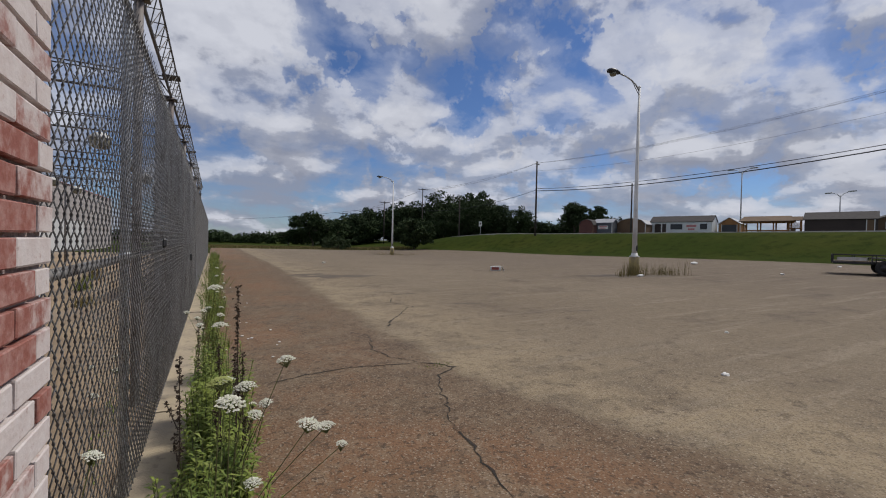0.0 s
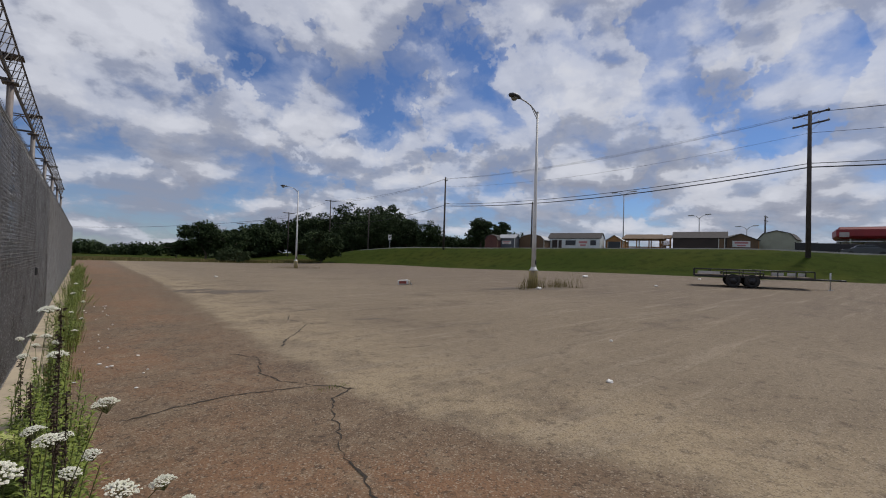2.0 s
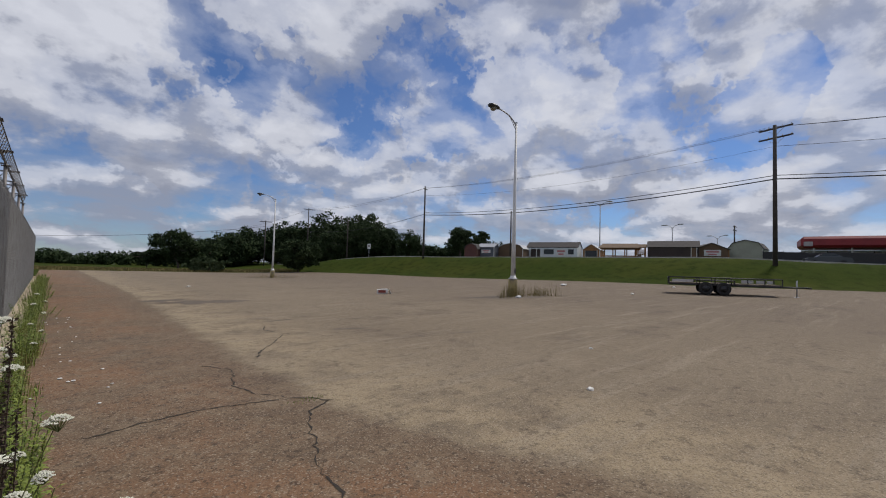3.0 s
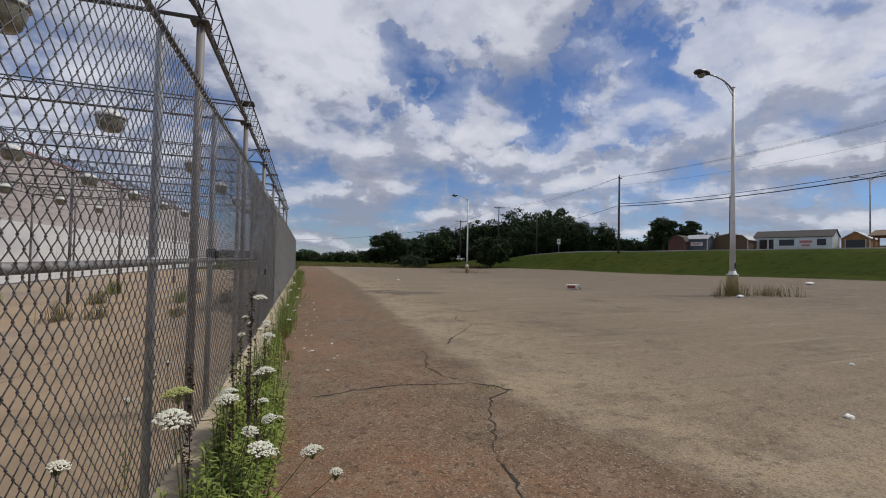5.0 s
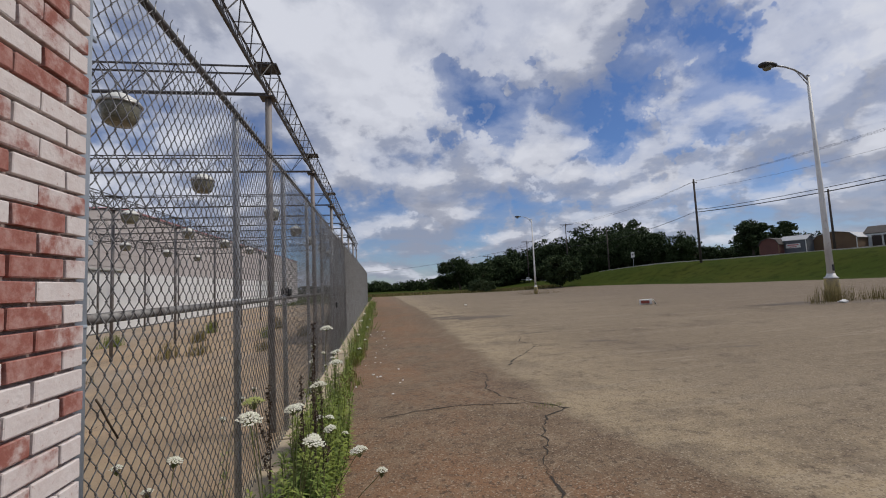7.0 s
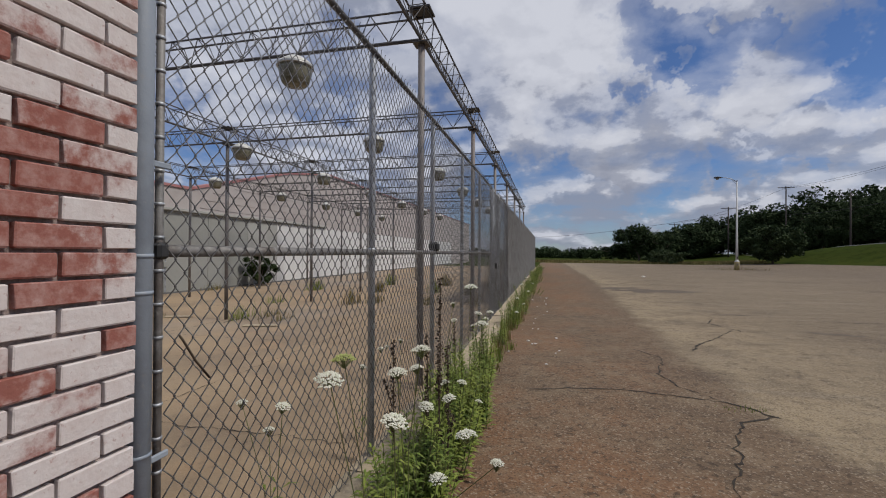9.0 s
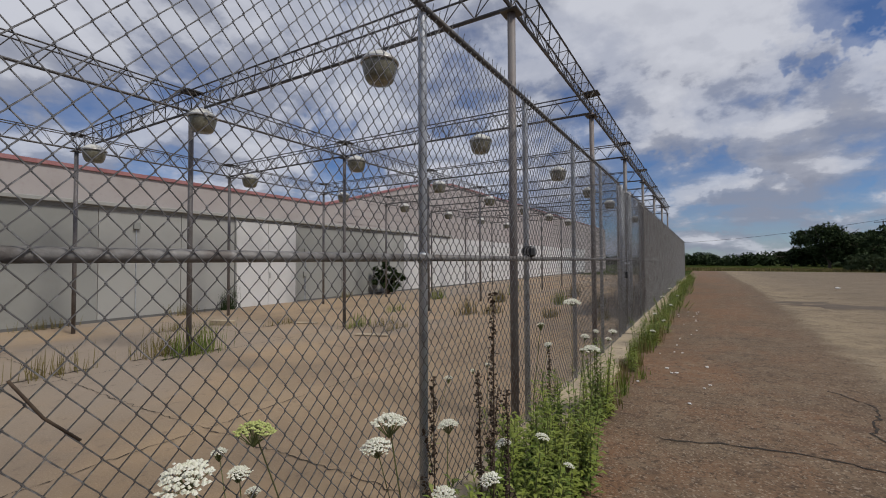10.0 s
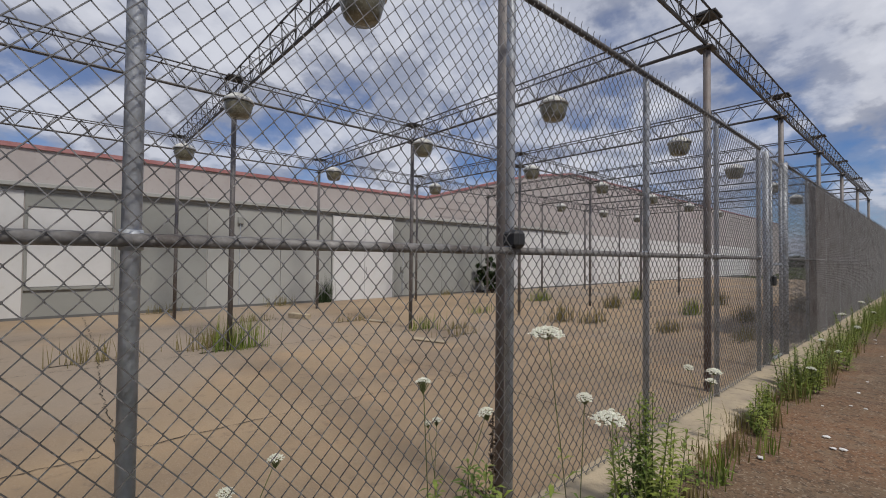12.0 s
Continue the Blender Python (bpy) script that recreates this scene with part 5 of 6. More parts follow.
    lb = [bm.verts.new((u, 0.85 - (0.12 if h > 1.2 else 0), h)) for u, h in prof]
    bm.faces.new(la)
    bm.faces.new(lb[::-1])
    for i in range(len(prof)):
        j = (i + 1) % len(prof)
        bm.faces.new((la[i], lb[i], lb[j], la[j]))
    bmesh.ops.recalc_face_normals(bm, faces=bm.faces)
    part("body", bm, M["car_grey"], car)
    part("window", bx(-0.85, -0.80, 1.0, 0.95, -0.74, 1.32, bevel=0.02), M["window_dark"], car)
    for u in (-1.35, 1.35):
        for s in (-1, 1):
            tube("wheel", [(u, s * 0.70, 0.32), (u, s * 0.88, 0.32)], 0.32, M["tyre"], car, sides=16)
    # road sign
    sg = thing("road_sign", pose(48.0, 73.7, ground_z(48.0, 73.7), 0, 0, -60), "small white road sign on a thin post", "sign")
    tube("post", [(0, 0, -0.3), (0, 0, 2.9)], 0.04, M["galv"], sg, sides=6)
    part("plate", bx(-0.35, -0.07, 1.9, 0.35, -0.045, 2.9, bevel=0.01), M["trim_white"], sg)
    part("print", bx(-0.16, -0.076, 2.3, 0.16, -0.071, 2.6), M["lamp_black"], sg)


# ---- trees ----
def leaves_into(v, f, centre, radius, n, size, rnd):
    for _ in range(n):
        u = Vector((rnd.gauss(0, 1), rnd.gauss(0, 1), rnd.gauss(0, 1))).normalized() * (rnd.random() ** 0.4)
        p = Vector(centre) + Vector((u.x * radius[0], u.y * radius[1], u.z * radius[2]))
        a = Vector((rnd.gauss(0, 1), rnd.gauss(0, 1), rnd.gauss(0, 0.7))).normalized()
        b_ = a.cross(Vector((rnd.gauss(0, 1), rnd.gauss(0, 1), rnd.gauss(0, 1)))).normalized()
        s = size * rnd.uniform(0.55, 1.4)
        k = len(v)
        v += [tuple(p - a * s), tuple(p + b_ * s * 0.55), tuple(p + a * s), tuple(p - b_ * s * 0.55)]
        f.append((k, k + 1, k + 2, k + 3))


def crown(rnd, centre, radius, clumps, per, size, squash=1.0):
    v, f = [], []
    for _ in range(clumps):
        u = Vector((rnd.gauss(0, 1), rnd.gauss(0, 1), rnd.gauss(0, 1))).normalized() * rnd.uniform(0.45, 1.0)
        c = Vector(centre) + Vector((u.x * radius[0], u.y * radius[1], u.z * radius[2]))
        r = min(radius) * rnd.uniform(0.22, 0.42)
        leaves_into(v, f, c, (r, r, r * 0.75), int(per * 1.6), size, rnd)
    return v, f


def tree(x, y, h, w, seed, label, low=0.25, clumps=70, per=70, size=0.2, mt="leaf_tree"):
    rnd = random.Random(seed)
    z = ground_z(x, y)
    t = thing("tree", pose(x, y, z), label, "tree", "trees at the edge of the lot")
    tv, tf = [], []
    top = Vector((rnd.uniform(-0.2, 0.2) * w, rnd.uniform(-0.2, 0.2) * w, h * 0.75))
    tube_data(tv, tf, [(0, 0, -0.3), (0, 0, h * 0.12), tuple(top * 0.5), tuple(top)], [h * 0.03, h * 0.025, h * 0.016, h * 0.005], 7)
    for i in range(9):
        s = top * rnd.uniform(0.25, 0.8)
        a = rnd.uniform(0, 6.28)
        e = Vector((math.cos(a) * w * 0.42, math.sin(a) * w * 0.42, h * rnd.uniform(0.4, 0.85)))
        tube_data(tv, tf, [tuple(s), tuple(s.lerp(e, 0.5) + Vector((0, 0, 0.05 * h))), tuple(e)], [h * 0.011, h * 0.007, h * 0.003], 5)
    raw("trunk", tv, tf, M["bark"], t)
    c = (top.x * 0.5, top.y * 0.5, h * (low + (1 - low) * 0.5))
    v, f = crown(rnd, c, (w / 2 * 0.82, w / 2 * 0.82, h * (1 - low) * 0.42), clumps, per, size)
    raw("crown", v, f, M[mt], t)
    return t


def build_trees():
    lab = "dark green leafy tree with an uneven crown"
    tree(19.6, 97.0, 8.6, 9.5, 1, lab, 0.12, 80, 80)
    tree(15.0, 100.5, 4.2, 6.0, 2, lab, 0.1, 40, 60, 0.24)
    tree(25.0, 96.5, 6.2, 7.5, 3, lab, 0.1, 50, 70)
    tree(33.6, 74.0, 6.0, 9.0, 4, "broad dark green bush-like tree beside the lot", 0.05, 90, 80)
    tree(63.2, 63.2, 7.2, 6.5, 5, lab, 0.1, 70, 70, 0.2)
    tree(66.8, 61.0, 6.2, 5.0, 6, lab, 0.2, 50, 60, 0.2)
    tree(58.0, 92.0, 11.5, 10.0, 7, lab, 0.12, 90, 80)
    tree(63.5, 89.5, 10.5, 9.0, 8, lab, 0.12, 80, 80)
    tree(51.5, 96.0, 9.0, 9.0, 9, lab, 0.12, 80, 80)
    tree(66.5, 84.5, 8.6, 8.5, 12, lab, 0.1, 80, 80)
    tree(70.5, 86.0, 6.0, 8.0, 10, lab, 0.12, 60, 70)
    tree(76.0, 80.0, 5.4, 7.0, 11, lab, 0.12, 50, 70)
    rnd = random.Random(21)
    b_ = thing("shrub", pose(19.8, 76.5, ground_z(19.8, 76.5)), "pale grey-green spreading shrub at the end of the lot", "shrub")
    v, f = crown(rnd, (0, 0, 1.1), (3.4, 2.2, 1.3), 50, 60, 0.2)
    raw("crown", v, f, M["leaf_pale"], b_)
    v, f = [], []
    for i in range(7):
        a = rnd.uniform(0, 6.28)
        tube_data(v, f, [(0, 0, -0.2), (math.cos(a) * 1.4, math.sin(a) * 1.1, 1.2)], [0.05, 0.02], 5)
    raw("stem", v, f, M["bark"], b_)
    # woods behind, uncountable
    v, f = [], []
    def stand(x, y, h, w, per):
        zz = ground_z(x, y)
        for _ in range(per):
            u = Vector((rnd.gauss(0, 1), rnd.gauss(0, 1), rnd.gauss(0, 1))).normalized() * rnd.uniform(0.4, 1.0)
            c = Vector((x + u.x * w * 0.5, y + u.y * w * 0.5, zz + h * 0.48 + u.z * h * 0.48))
            leaves_into(v, f, c, (w * 0.17, w * 0.17, w * 0.14), 52, 0.33, rnd)
    for i in range(64):
        t = i / 63
        x = 27 + 42 * t + rnd.uniform(-3, 3)
        y = 124 - 24 * t + rnd.uniform(-6, 10)
        stand(x, y, (6.8 + 7.5 * min(1, t * 1.25)) * rnd.uniform(0.8, 1.12), rnd.uniform(6, 9), 40)
    for i in range(34):
        t = i / 33
        stand(-70 + 92 * t, 176 - 40 * t + rnd.uniform(-5, 5), rnd.uniform(1.7, 2.7) + 1.2 * t, rnd.uniform(5, 8), 20)
    for i in range(16):
        t = i / 15
        stand(66 + 22 * t, 96 - 18 * t + rnd.uniform(-4, 4), rnd.uniform(4.5, 6.5), rnd.uniform(6, 9), 24)
    tagged(raw("far_woods", v, f, M["leaf_tree"]), "dark green belt of woods beyond the lot", "woods", kind="stuff")
    # rough grass along the end of the lot
    v, f = [], []
    for _ in range(12000):
        x = rnd.uniform(-8, 34)
        y = rnd.uniform(74, 84) + rnd.uniform(0, 4)
        zz = ground_z(x, y)
        h = rnd.uniform(0.15, 0.45)
        a = rnd.uniform(0, 6.28)
        dx, dy = math.cos(a) * 0.12, math.sin(a) * 0.12
        k = len(v)
        v += [(x - dx, y - dy, zz), (x + dx, y + dy, zz), (x + rnd.uniform(-0.15, 0.15), y, zz + h)]
        f.append((k, k + 1, k + 2))
    tagged(raw("rough_grass", v, f, M["straw"]), "tall straw-coloured rough grass at the lot's end", "grass", kind="stuff")


# ---- weeds ----
def leaf_blade(v, f, base, way, length, width, droop=0.3):
    base, way = Vector(base), Vector(way).normalized()
    side = way.cross(Vector((0, 0, 1)))
    side = side.normalized() if side.length > 1e-3 else Vector((1, 0, 0))
    mid = base + way * length * 0.5
    tip = base + way * length - Vector((0, 0, droop * length))
    k = len(v)
    v += [tuple(base), tuple(mid + side * width), tuple(tip), tuple(mid - side * width)]
    f.append((k, k + 1, k + 2, k + 3))


def lace_plant(x, y, heads, seed, z=0.0, green=False):
    """Queen Anne's lace: thin stems, ferny leaves, flat umbels of tiny florets. heads: rows of (dx, dy, height, radius)."""
    rnd = random.Random(seed)
    p = thing("wild_carrot", pose(x, y, z), "wild carrot plant with white flat flower heads on thin green stems", "weed", "wild carrots along the fence")
    sv, sf, lv, lf = [], [], [], []
    for dx, dy, h, r in heads:
        top = Vector((dx, dy, h))
        mid = Vector((dx * 0.35 + rnd.uniform(-0.02, 0.02), dy * 0.35 + rnd.uniform(-0.02, 0.02), h * 0.55))
        tube_data(sv, sf, [(0, 0, -0.02), tuple(mid), tuple(top)], [0.0031, 0.0025, 0.0018], 4)
        for _ in range(10):
            q = Vector((0, 0, 0)).lerp(mid, rnd.uniform(0.05, 1.0))
            a = rnd.uniform(0, 6.28)
            leaf_blade(lv, lf, q, (math.cos(a), math.sin(a), rnd.uniform(0.1, 0.8)), rnd.uniform(0.05, 0.13), 0.007)
        fv, ff = [], []
        tilt = Vector((rnd.uniform(-0.3, 0.3), rnd.uniform(-0.3, 0.3), 1)).normalized()
        a1 = tilt.orthogonal().normalized()
        a2 = tilt.cross(a1)
        n = 34
        for i in range(n):
            rr = r * math.sqrt((i + 0.5) / n)
            th = i * 2.39996
            c = top + (a1 * math.cos(th) + a2 * math.sin(th)) * rr + tilt * (0.022 - 0.55 * rr * rr / r)
            tube_data(sv, sf, [tuple(top - tilt * 0.03), tuple(c)], 0.0009, 3, False)
            for _ in range(9):
                o = c + Vector((rnd.gauss(0, 1), rnd.gauss(0, 1), rnd.gauss(0, 0.5))) * r * 0.09
                s = r * rnd.uniform(0.07, 0.125)
                k = len(fv)
                u, w = a1 * s, a2 * s
                fv += [tuple(o - u), tuple(o + w), tuple(o + u), tuple(o - w), tuple(o + tilt * s * 0.8)]
                ff += [(k, k + 1, k + 4), (k + 1, k + 2, k + 4), (k + 2, k + 3, k + 4), (k + 3, k, k + 4)]
        raw("flower_head", fv, ff, M["floret_green" if green else "floret"], p)
    tagged(raw("stem", sv, sf, M["stem"], p), kind="stuff")
    tagged(raw("leaves", lv, lf, M["weed"], p), kind="stuff")
    return p


def leafy_weed(x, y, h, seed, stems=7, spread=0.12, z=0.0):
    """Upright bushy weed: stems ringed with narrow leaves."""
    rnd = random.Random(seed)
    p = thing("leafy_weed", pose(x, y, z), "bright green leafy weed with narrow leaves at the fence footing", "weed", "leafy weeds along the fence")
    sv, sf, lv, lf = [], [], [], []
    for _ in range(stems):
        hh = h * rnd.uniform(0.55, 1.0)
        ox, oy = rnd.gauss(0, spread * 0.5), rnd.gauss(0, spread)
        top = Vector((ox * 1.5 + rnd.gauss(0, 0.03), oy * 1.3 + rnd.gauss(0, 0.03), hh))
        base = Vector((ox, oy, -0.02))
        tube_data(sv, sf, [tuple(base), tuple(top)], [0.004, 0.0022], 4)
        n = int(hh * 95)
        for i in range(n):
            t = (i + rnd.random()) / n
            q = base.lerp(top, 0.08 + 0.92 * t)
            a = i * 2.4 + rnd.uniform(-0.4, 0.4)
            ln = rnd.uniform(0.06, 0.115) * (1.15 - 0.5 * t)
            leaf_blade(lv, lf, q, (math.cos(a), math.sin(a), rnd.uniform(0.3, 1.0)), ln, ln * 0.13, 0.3)
    tagged(raw("stem", sv, sf, M["stem"], p), kind="stuff")
    tagged(raw("leaves", lv, lf, M["weed"], p), kind="stuff")


def dock_stalk(x, y, h, seed, lean=0.05, z=0.0):
    rnd = random.Random(seed)
    p = thing("dock_stalk", pose(x, y, z), "dead dark brown seed stalk standing by the fence", "weed", "dead seed stalks along the fence")
    v, f = [], []
    top = Vector((rnd.uniform(-lean, lean), rnd.uniform(-lean, lean), h))
    tube_data(v, f, [(0, 0, -0.02), tuple(top * 0.5 + Vector((0.01, 0, 0))), tuple(top)], [0.004, 0.0035, 0.002], 5)
    ends = [(top * 0.55, top)]
    for i in range(3):
        s = top * rnd.uniform(0.3, 0.6)
        a = rnd.uniform(0, 6.28)
        e = s + Vector((math.cos(a) * 0.07, math.sin(a) * 0.07, h * rnd.uniform(0.12, 0.25)))
        tube_data(v, f, [tuple(s), tuple(e)], [0.003, 0.0018], 4)
        ends.append((s.lerp(e, 0.4), e))
    raw("stem", v, f, M["dry"], p)
    v, f = [], []
    for a, b_ in ends:
        n = int((b_ - a).length * 240)
        for i in range(n):
            c = a.lerp(b_, i / max(1, n)) + Vector((rnd.gauss(0, 1), rnd.gauss(0, 1), rnd.gauss(0, 1))) * 0.008
            leaves_into(v, f, c, (0.005, 0.005, 0.005), 2, 0.0095, rnd)
    tagged(raw("seed_head", v, f, M["dry"], p), kind="stuff")


def grass_tuft(x, y, z, h, n, spread, seed, mt="straw", name="grass_tuft", label="dry yellowish grass tuft growing from a joint", group="dry tufts in the yard"):
    rnd = random.Random(seed)
    v, f = [], []
    for _ in range(n):
        a = rnd.uniform(0, 6.28)
        bxx, byy = rnd.gauss(0, spread[0]), rnd.gauss(0, spread[1])
        hh = h * rnd.uniform(0.4, 1.0)
        w = Vector((math.cos(a), math.sin(a), 0)) * 0.006
        tip = Vector((bxx + rnd.gauss(0, 0.12) * hh, byy + rnd.gauss(0, 0.12) * hh, hh))
        base = Vector((bxx, byy, -0.02))
        mid = base.lerp(tip, 0.5) + Vector((0, 0, 0.05 * hh))
        k = len(v)
        v += [tuple(base - w), tuple(base + w), tuple(mid + w * 0.7), tuple(tip), tuple(mid - w * 0.7)]
        f.append((k, k + 1, k + 2, k + 3, k + 4))
    ob = raw(name, v, f, M[mt])
    ob.matrix_world = pose(x, y, z)
    return tagged(ob, label, "grass tuft", group, "stuff")


def build_weeds():
    rnd = random.Random(8)
    # leafy weeds at the outer edge of the footing: thick at first, single clumps further on, thick again past the gate
    i = 0
    y = 2.35
    while y < 43:
        if y < 4.4:
            leafy_weed((0.47 if y < 3.1 else 0.53) + rnd.uniform(-0.09, 0.13), y, rnd.uniform(0.32, 0.60) * (1.0 if y < 3.1 else 1.38), 100 + i, stems=rnd.randint(9, 13), spread=0.12)
            y += rnd.uniform(0.11, 0.2)
        elif y < 10.3:
            leafy_weed(0.42 + rnd.uniform(-0.05, 0.1), y, rnd.uniform(0.14, 0.28), 100 + i, stems=6, spread=0.10)
            y += rnd.uniform(0.6, 1.3)
        else:
            leafy_weed(0.48 + rnd.uniform(-0.12, 0.14), y, rnd.uniform(0.28, 0.6), 100 + i, stems=9, spread=0.22)
            y += rnd.uniform(0.3, 0.6)
        i += 1
    clumps = ((0.40, 4.2, 0.80, 10, 0.07), (0.46, 5.45, 0.86, 12, 0.07), (0.50, 5.62, 0.6, 9, 0.07), (0.42, 8.0, 0.42, 12, 0.10), (0.45, 9.5, 0.62, 14, 0.14),
              (0.50, 9.8, 0.55, 12, 0.14), (0.52, 2.6, 0.62, 12, 0.10), (0.52, 3.1, 0.66, 12, 0.10), (0.40, 3.5, 0.72, 12, 0.08), (0.56, 3.8, 0.6, 12, 0.09), (0.28, 2.75, 0.4, 9, 0.10))
    for k, (x, y, h, n, w) in enumerate(clumps):
        leafy_weed(x, y, h, 80 + k, stems=n, spread=w)
    # wild carrot: base, then the heads about it
    spots = [(0.50, 1.86, [(0.01, -0.34, 1.147, 0.047)], False),
             (0.47, 1.98, [(0.01, -0.29, 1.17, 0.045)], True),
             (0.52, 2.10, [(0.245, -0.634, 1.047, 0.042)], False),
             (0.64, 2.32, [(0.28, -0.44, 0.85, 0.042), (0.39, -0.32, 0.69, 0.028)], False),
             (0.54, 2.30, [(0.197, -0.44, 1.183, 0.040), (0.047, -0.305, 1.047, 0.040)], False),
             (0.50, 2.55, [(0.15, -0.30, 0.814, 0.036), (0.22, -0.10, 0.795, 0.036), (0.02, -0.05, 0.93, 0.040)], False),
             (0.50, 2.75, [(0.16, -0.30, 0.36, 0.045), (0.10, 0.1, 0.75, 0.034)], False),
             (0.47, 3.3, [(0.15, 0.02, 0.62, 0.036), (0.26, 0.12, 0.45, 0.028)], False),
             (0.30, 4.05, [(0.12, -0.13, 1.12, 0.026), (0.05, 0.25, 0.92, 0.03)], False),
             (0.42, 4.85, [(0.05, -0.31, 1.235, 0.066), (0.10, -0.1, 0.93, 0.034)], False),
             (0.46, 5.2, [(0.06, -0.24, 0.80, 0.074), (-0.1, 0.1, 0.7, 0.02)], False),
             (0.30, 7.0, [(0.054, -0.015, 0.648, 0.055), (-0.18, 0.11, 0.613, 0.04), (-0.05, 0.25, 0.5, 0.045)], False),
             (0.50, 9.2, [(0.10, 0.2, 0.33, 0.045)], False),
             (0.50, 10.6, [(0.03, 0.0, 0.5, 0.04), (0.18, 0.1, 0.36, 0.035)], False),
             (0.50, 12.5, [(0.03, 0.0, 0.7, 0.05), (0.2, 0.1, 0.5, 0.04)], False),
             (0.52, 15.0, [(0.03, 0.0, 0.75, 0.05), (0.2, 0.1, 0.55, 0.04)], False),
             (-0.05, 2.05, [(0.10, -0.11, 0.835, 0.035), (-0.12, 0.1, 0.62, 0.03), (-0.22, 0.02, 0.78, 0.028)], False),
             (-0.25, 3.5, [(0.0, 0.0, 0.6, 0.03), (0.1, 0.15, 0.72, 0.03)], False),
             (-0.3, 4.6, [(0.0, 0.0, 0.6, 0.025), (-0.2, 0.1, 0.5, 0.022)], False)]
    for k, (x, y, heads, green) in enumerate(spots):
        lace_plant(x, y, heads, 300 + k, 0.0 if x > 0 else YARD_Z, green)
    for k, (x, y, h) in enumerate(((0.575, 2.76, 1.43), (0.28, 2.76, 1.03), (0.62, 2.85, 1.0), (0.50, 2.83, 1.07), (0.34, 4.35, 0.9))):
        dock_stalk(x, y, h, 500 + k, 0.02)
    # fallen or low heads and pale scraps on the asphalt
    for k in range(26):
        y = rnd.uniform(4, 16)
        x = rnd.uniform(0.6, 1.5)
        s = rnd.uniform(0.012, 0.03)
        bm = bmesh.new()
        bmesh.ops.create_icosphere(bm, subdivisions=1, radius=s)
        for q in bm.verts:
            q.co = Vector((q.co.x * rnd.uniform(0.7, 1.4), q.co.y * rnd.uniform(0.7, 1.4), q.co.z * 0.35 + s * 0.3))
        ob = part("pebble", bm, M["paper"])
        ob.location = (x, y, ground_z(x, y) + 0.002)
        tagged(ob, "small pale stone chip on the asphalt", "pebble", "pale chips on the asphalt")
    # dry and green grass along the footing
    for k in range(34):
        y = 2.3 + 0.34 * k + rnd.uniform(-0.1, 0.1)
        grass_tuft(0.40 + rnd.uniform(-0.06, 0.22), y, 0.0, rnd.uniform(0.15, 0.42), 34, (0.05, 0.09), 900 + k, "straw" if k % 3 else "weed", label="mixed dry and green grass along the fence footing", group="grass along the footing")
    # tufts round the lamp footings
    for k in range(16):
        gx, gy = 18.44 + rnd.gauss(0.45, 1.1), 14.0 + rnd.gauss(-0.35, 0.7)
        grass_tuft(gx, gy, ground_z(gx, gy), rnd.uniform(0.35, 0.9), 34, (0.2, 0.2), 700 + k, label="dry straw-green weeds round a lamp footing", group="weeds round the lamp footings")
    for k in range(6):
        grass_tuft(20.36 + rnd.gauss(0, 1.8), 51.2 + rnd.gauss(0, 0.6), ground_z(20.4, 51), rnd.uniform(0.3, 0.6), 50, (0.5, 0.3), 730 + k, label="dry straw-green weeds round a lamp footing", group="weeds round the lamp footings")
    # tufts in the yard
    tufts = [(-5.95, 5.15, 0.6, 80), (-6.3, 4.9, 0.42, 60), (-6.25, 3.4, 0.4, 40), (-8.9, 6.3, 0.25, 30), (-5.7, 8.8, 0.35, 40), (-5.3, 9.4, 0.2, 30), (-7.6, 8.2, 0.2, 30),
             (-4.7, 9.0, 0.2, 26), (-6.8, 11.8, 0.3, 35), (-4.5, 12.2, 0.5, 60), (-3.9, 12.6, 0.4, 60), (-5.2, 16.1, 0.5, 80), (-3.0, 16.3, 0.55, 80), (-1.6, 16.0, 0.5, 70),
             (-2.2, 12.7, 0.3, 60), (-0.9, 12.9, 0.35, 60), (-8.0, 16.2, 0.5, 80), (-11.8, 8.1, 0.4, 40), (-11.9, 5.0, 0.3, 40), (-11.9, 15.0, 0.3, 40), (-6.1, 19.8, 0.6, 90), (-3.4, 19.9, 0.6, 90), (-1.2, 20.0, 0.6, 90)]
    for k, (x, y, h, n) in enumerate(tufts):
        grass_tuft(x, y, YARD_Z, h * 1.1, n * 2, (0.10, 0.24), 800 + k, "straw" if k % 4 else "weed")
        crack([(x + 0.03, y - 0.55), (x, y), (x - 0.02, y + 0.5)], 0.05, 400 + k, "floor_joint", YARD_Z)
    for k, (x, y, h) in enumerate(((-11.95, 9.72, 1.0), (-11.95, 9.5, 0.7))):
        grass_tuft(x, y, YARD_Z, h, 90, (0.07, 0.1), 860 + k, "leaf_tree", "tall_weed", "tall dark green weed against the store wall", "tall weeds at the wall")
    # dark bush at the wall
    b_ = thing("shrub", pose(-11.5, 17.4, YARD_Z), "dark leafy bush growing against the store wall", "shrub")
    v, f = crown(rnd, (0, 0, 0.85), (0.5, 1.0, 0.8), 40, 60, 0.07)
    raw("crown", v, f, M["leaf_tree"], b_)
    v, f = [], []
    for k in range(6):
        a = rnd.uniform(0, 6.28)
        tube_data(v, f, [(0, 0, -0.05), (math.cos(a) * 0.3, math.sin(a) * 0.7, 1.0)], [0.03, 0.01], 5)
    raw("stem", v, f, M["bark"], b_)


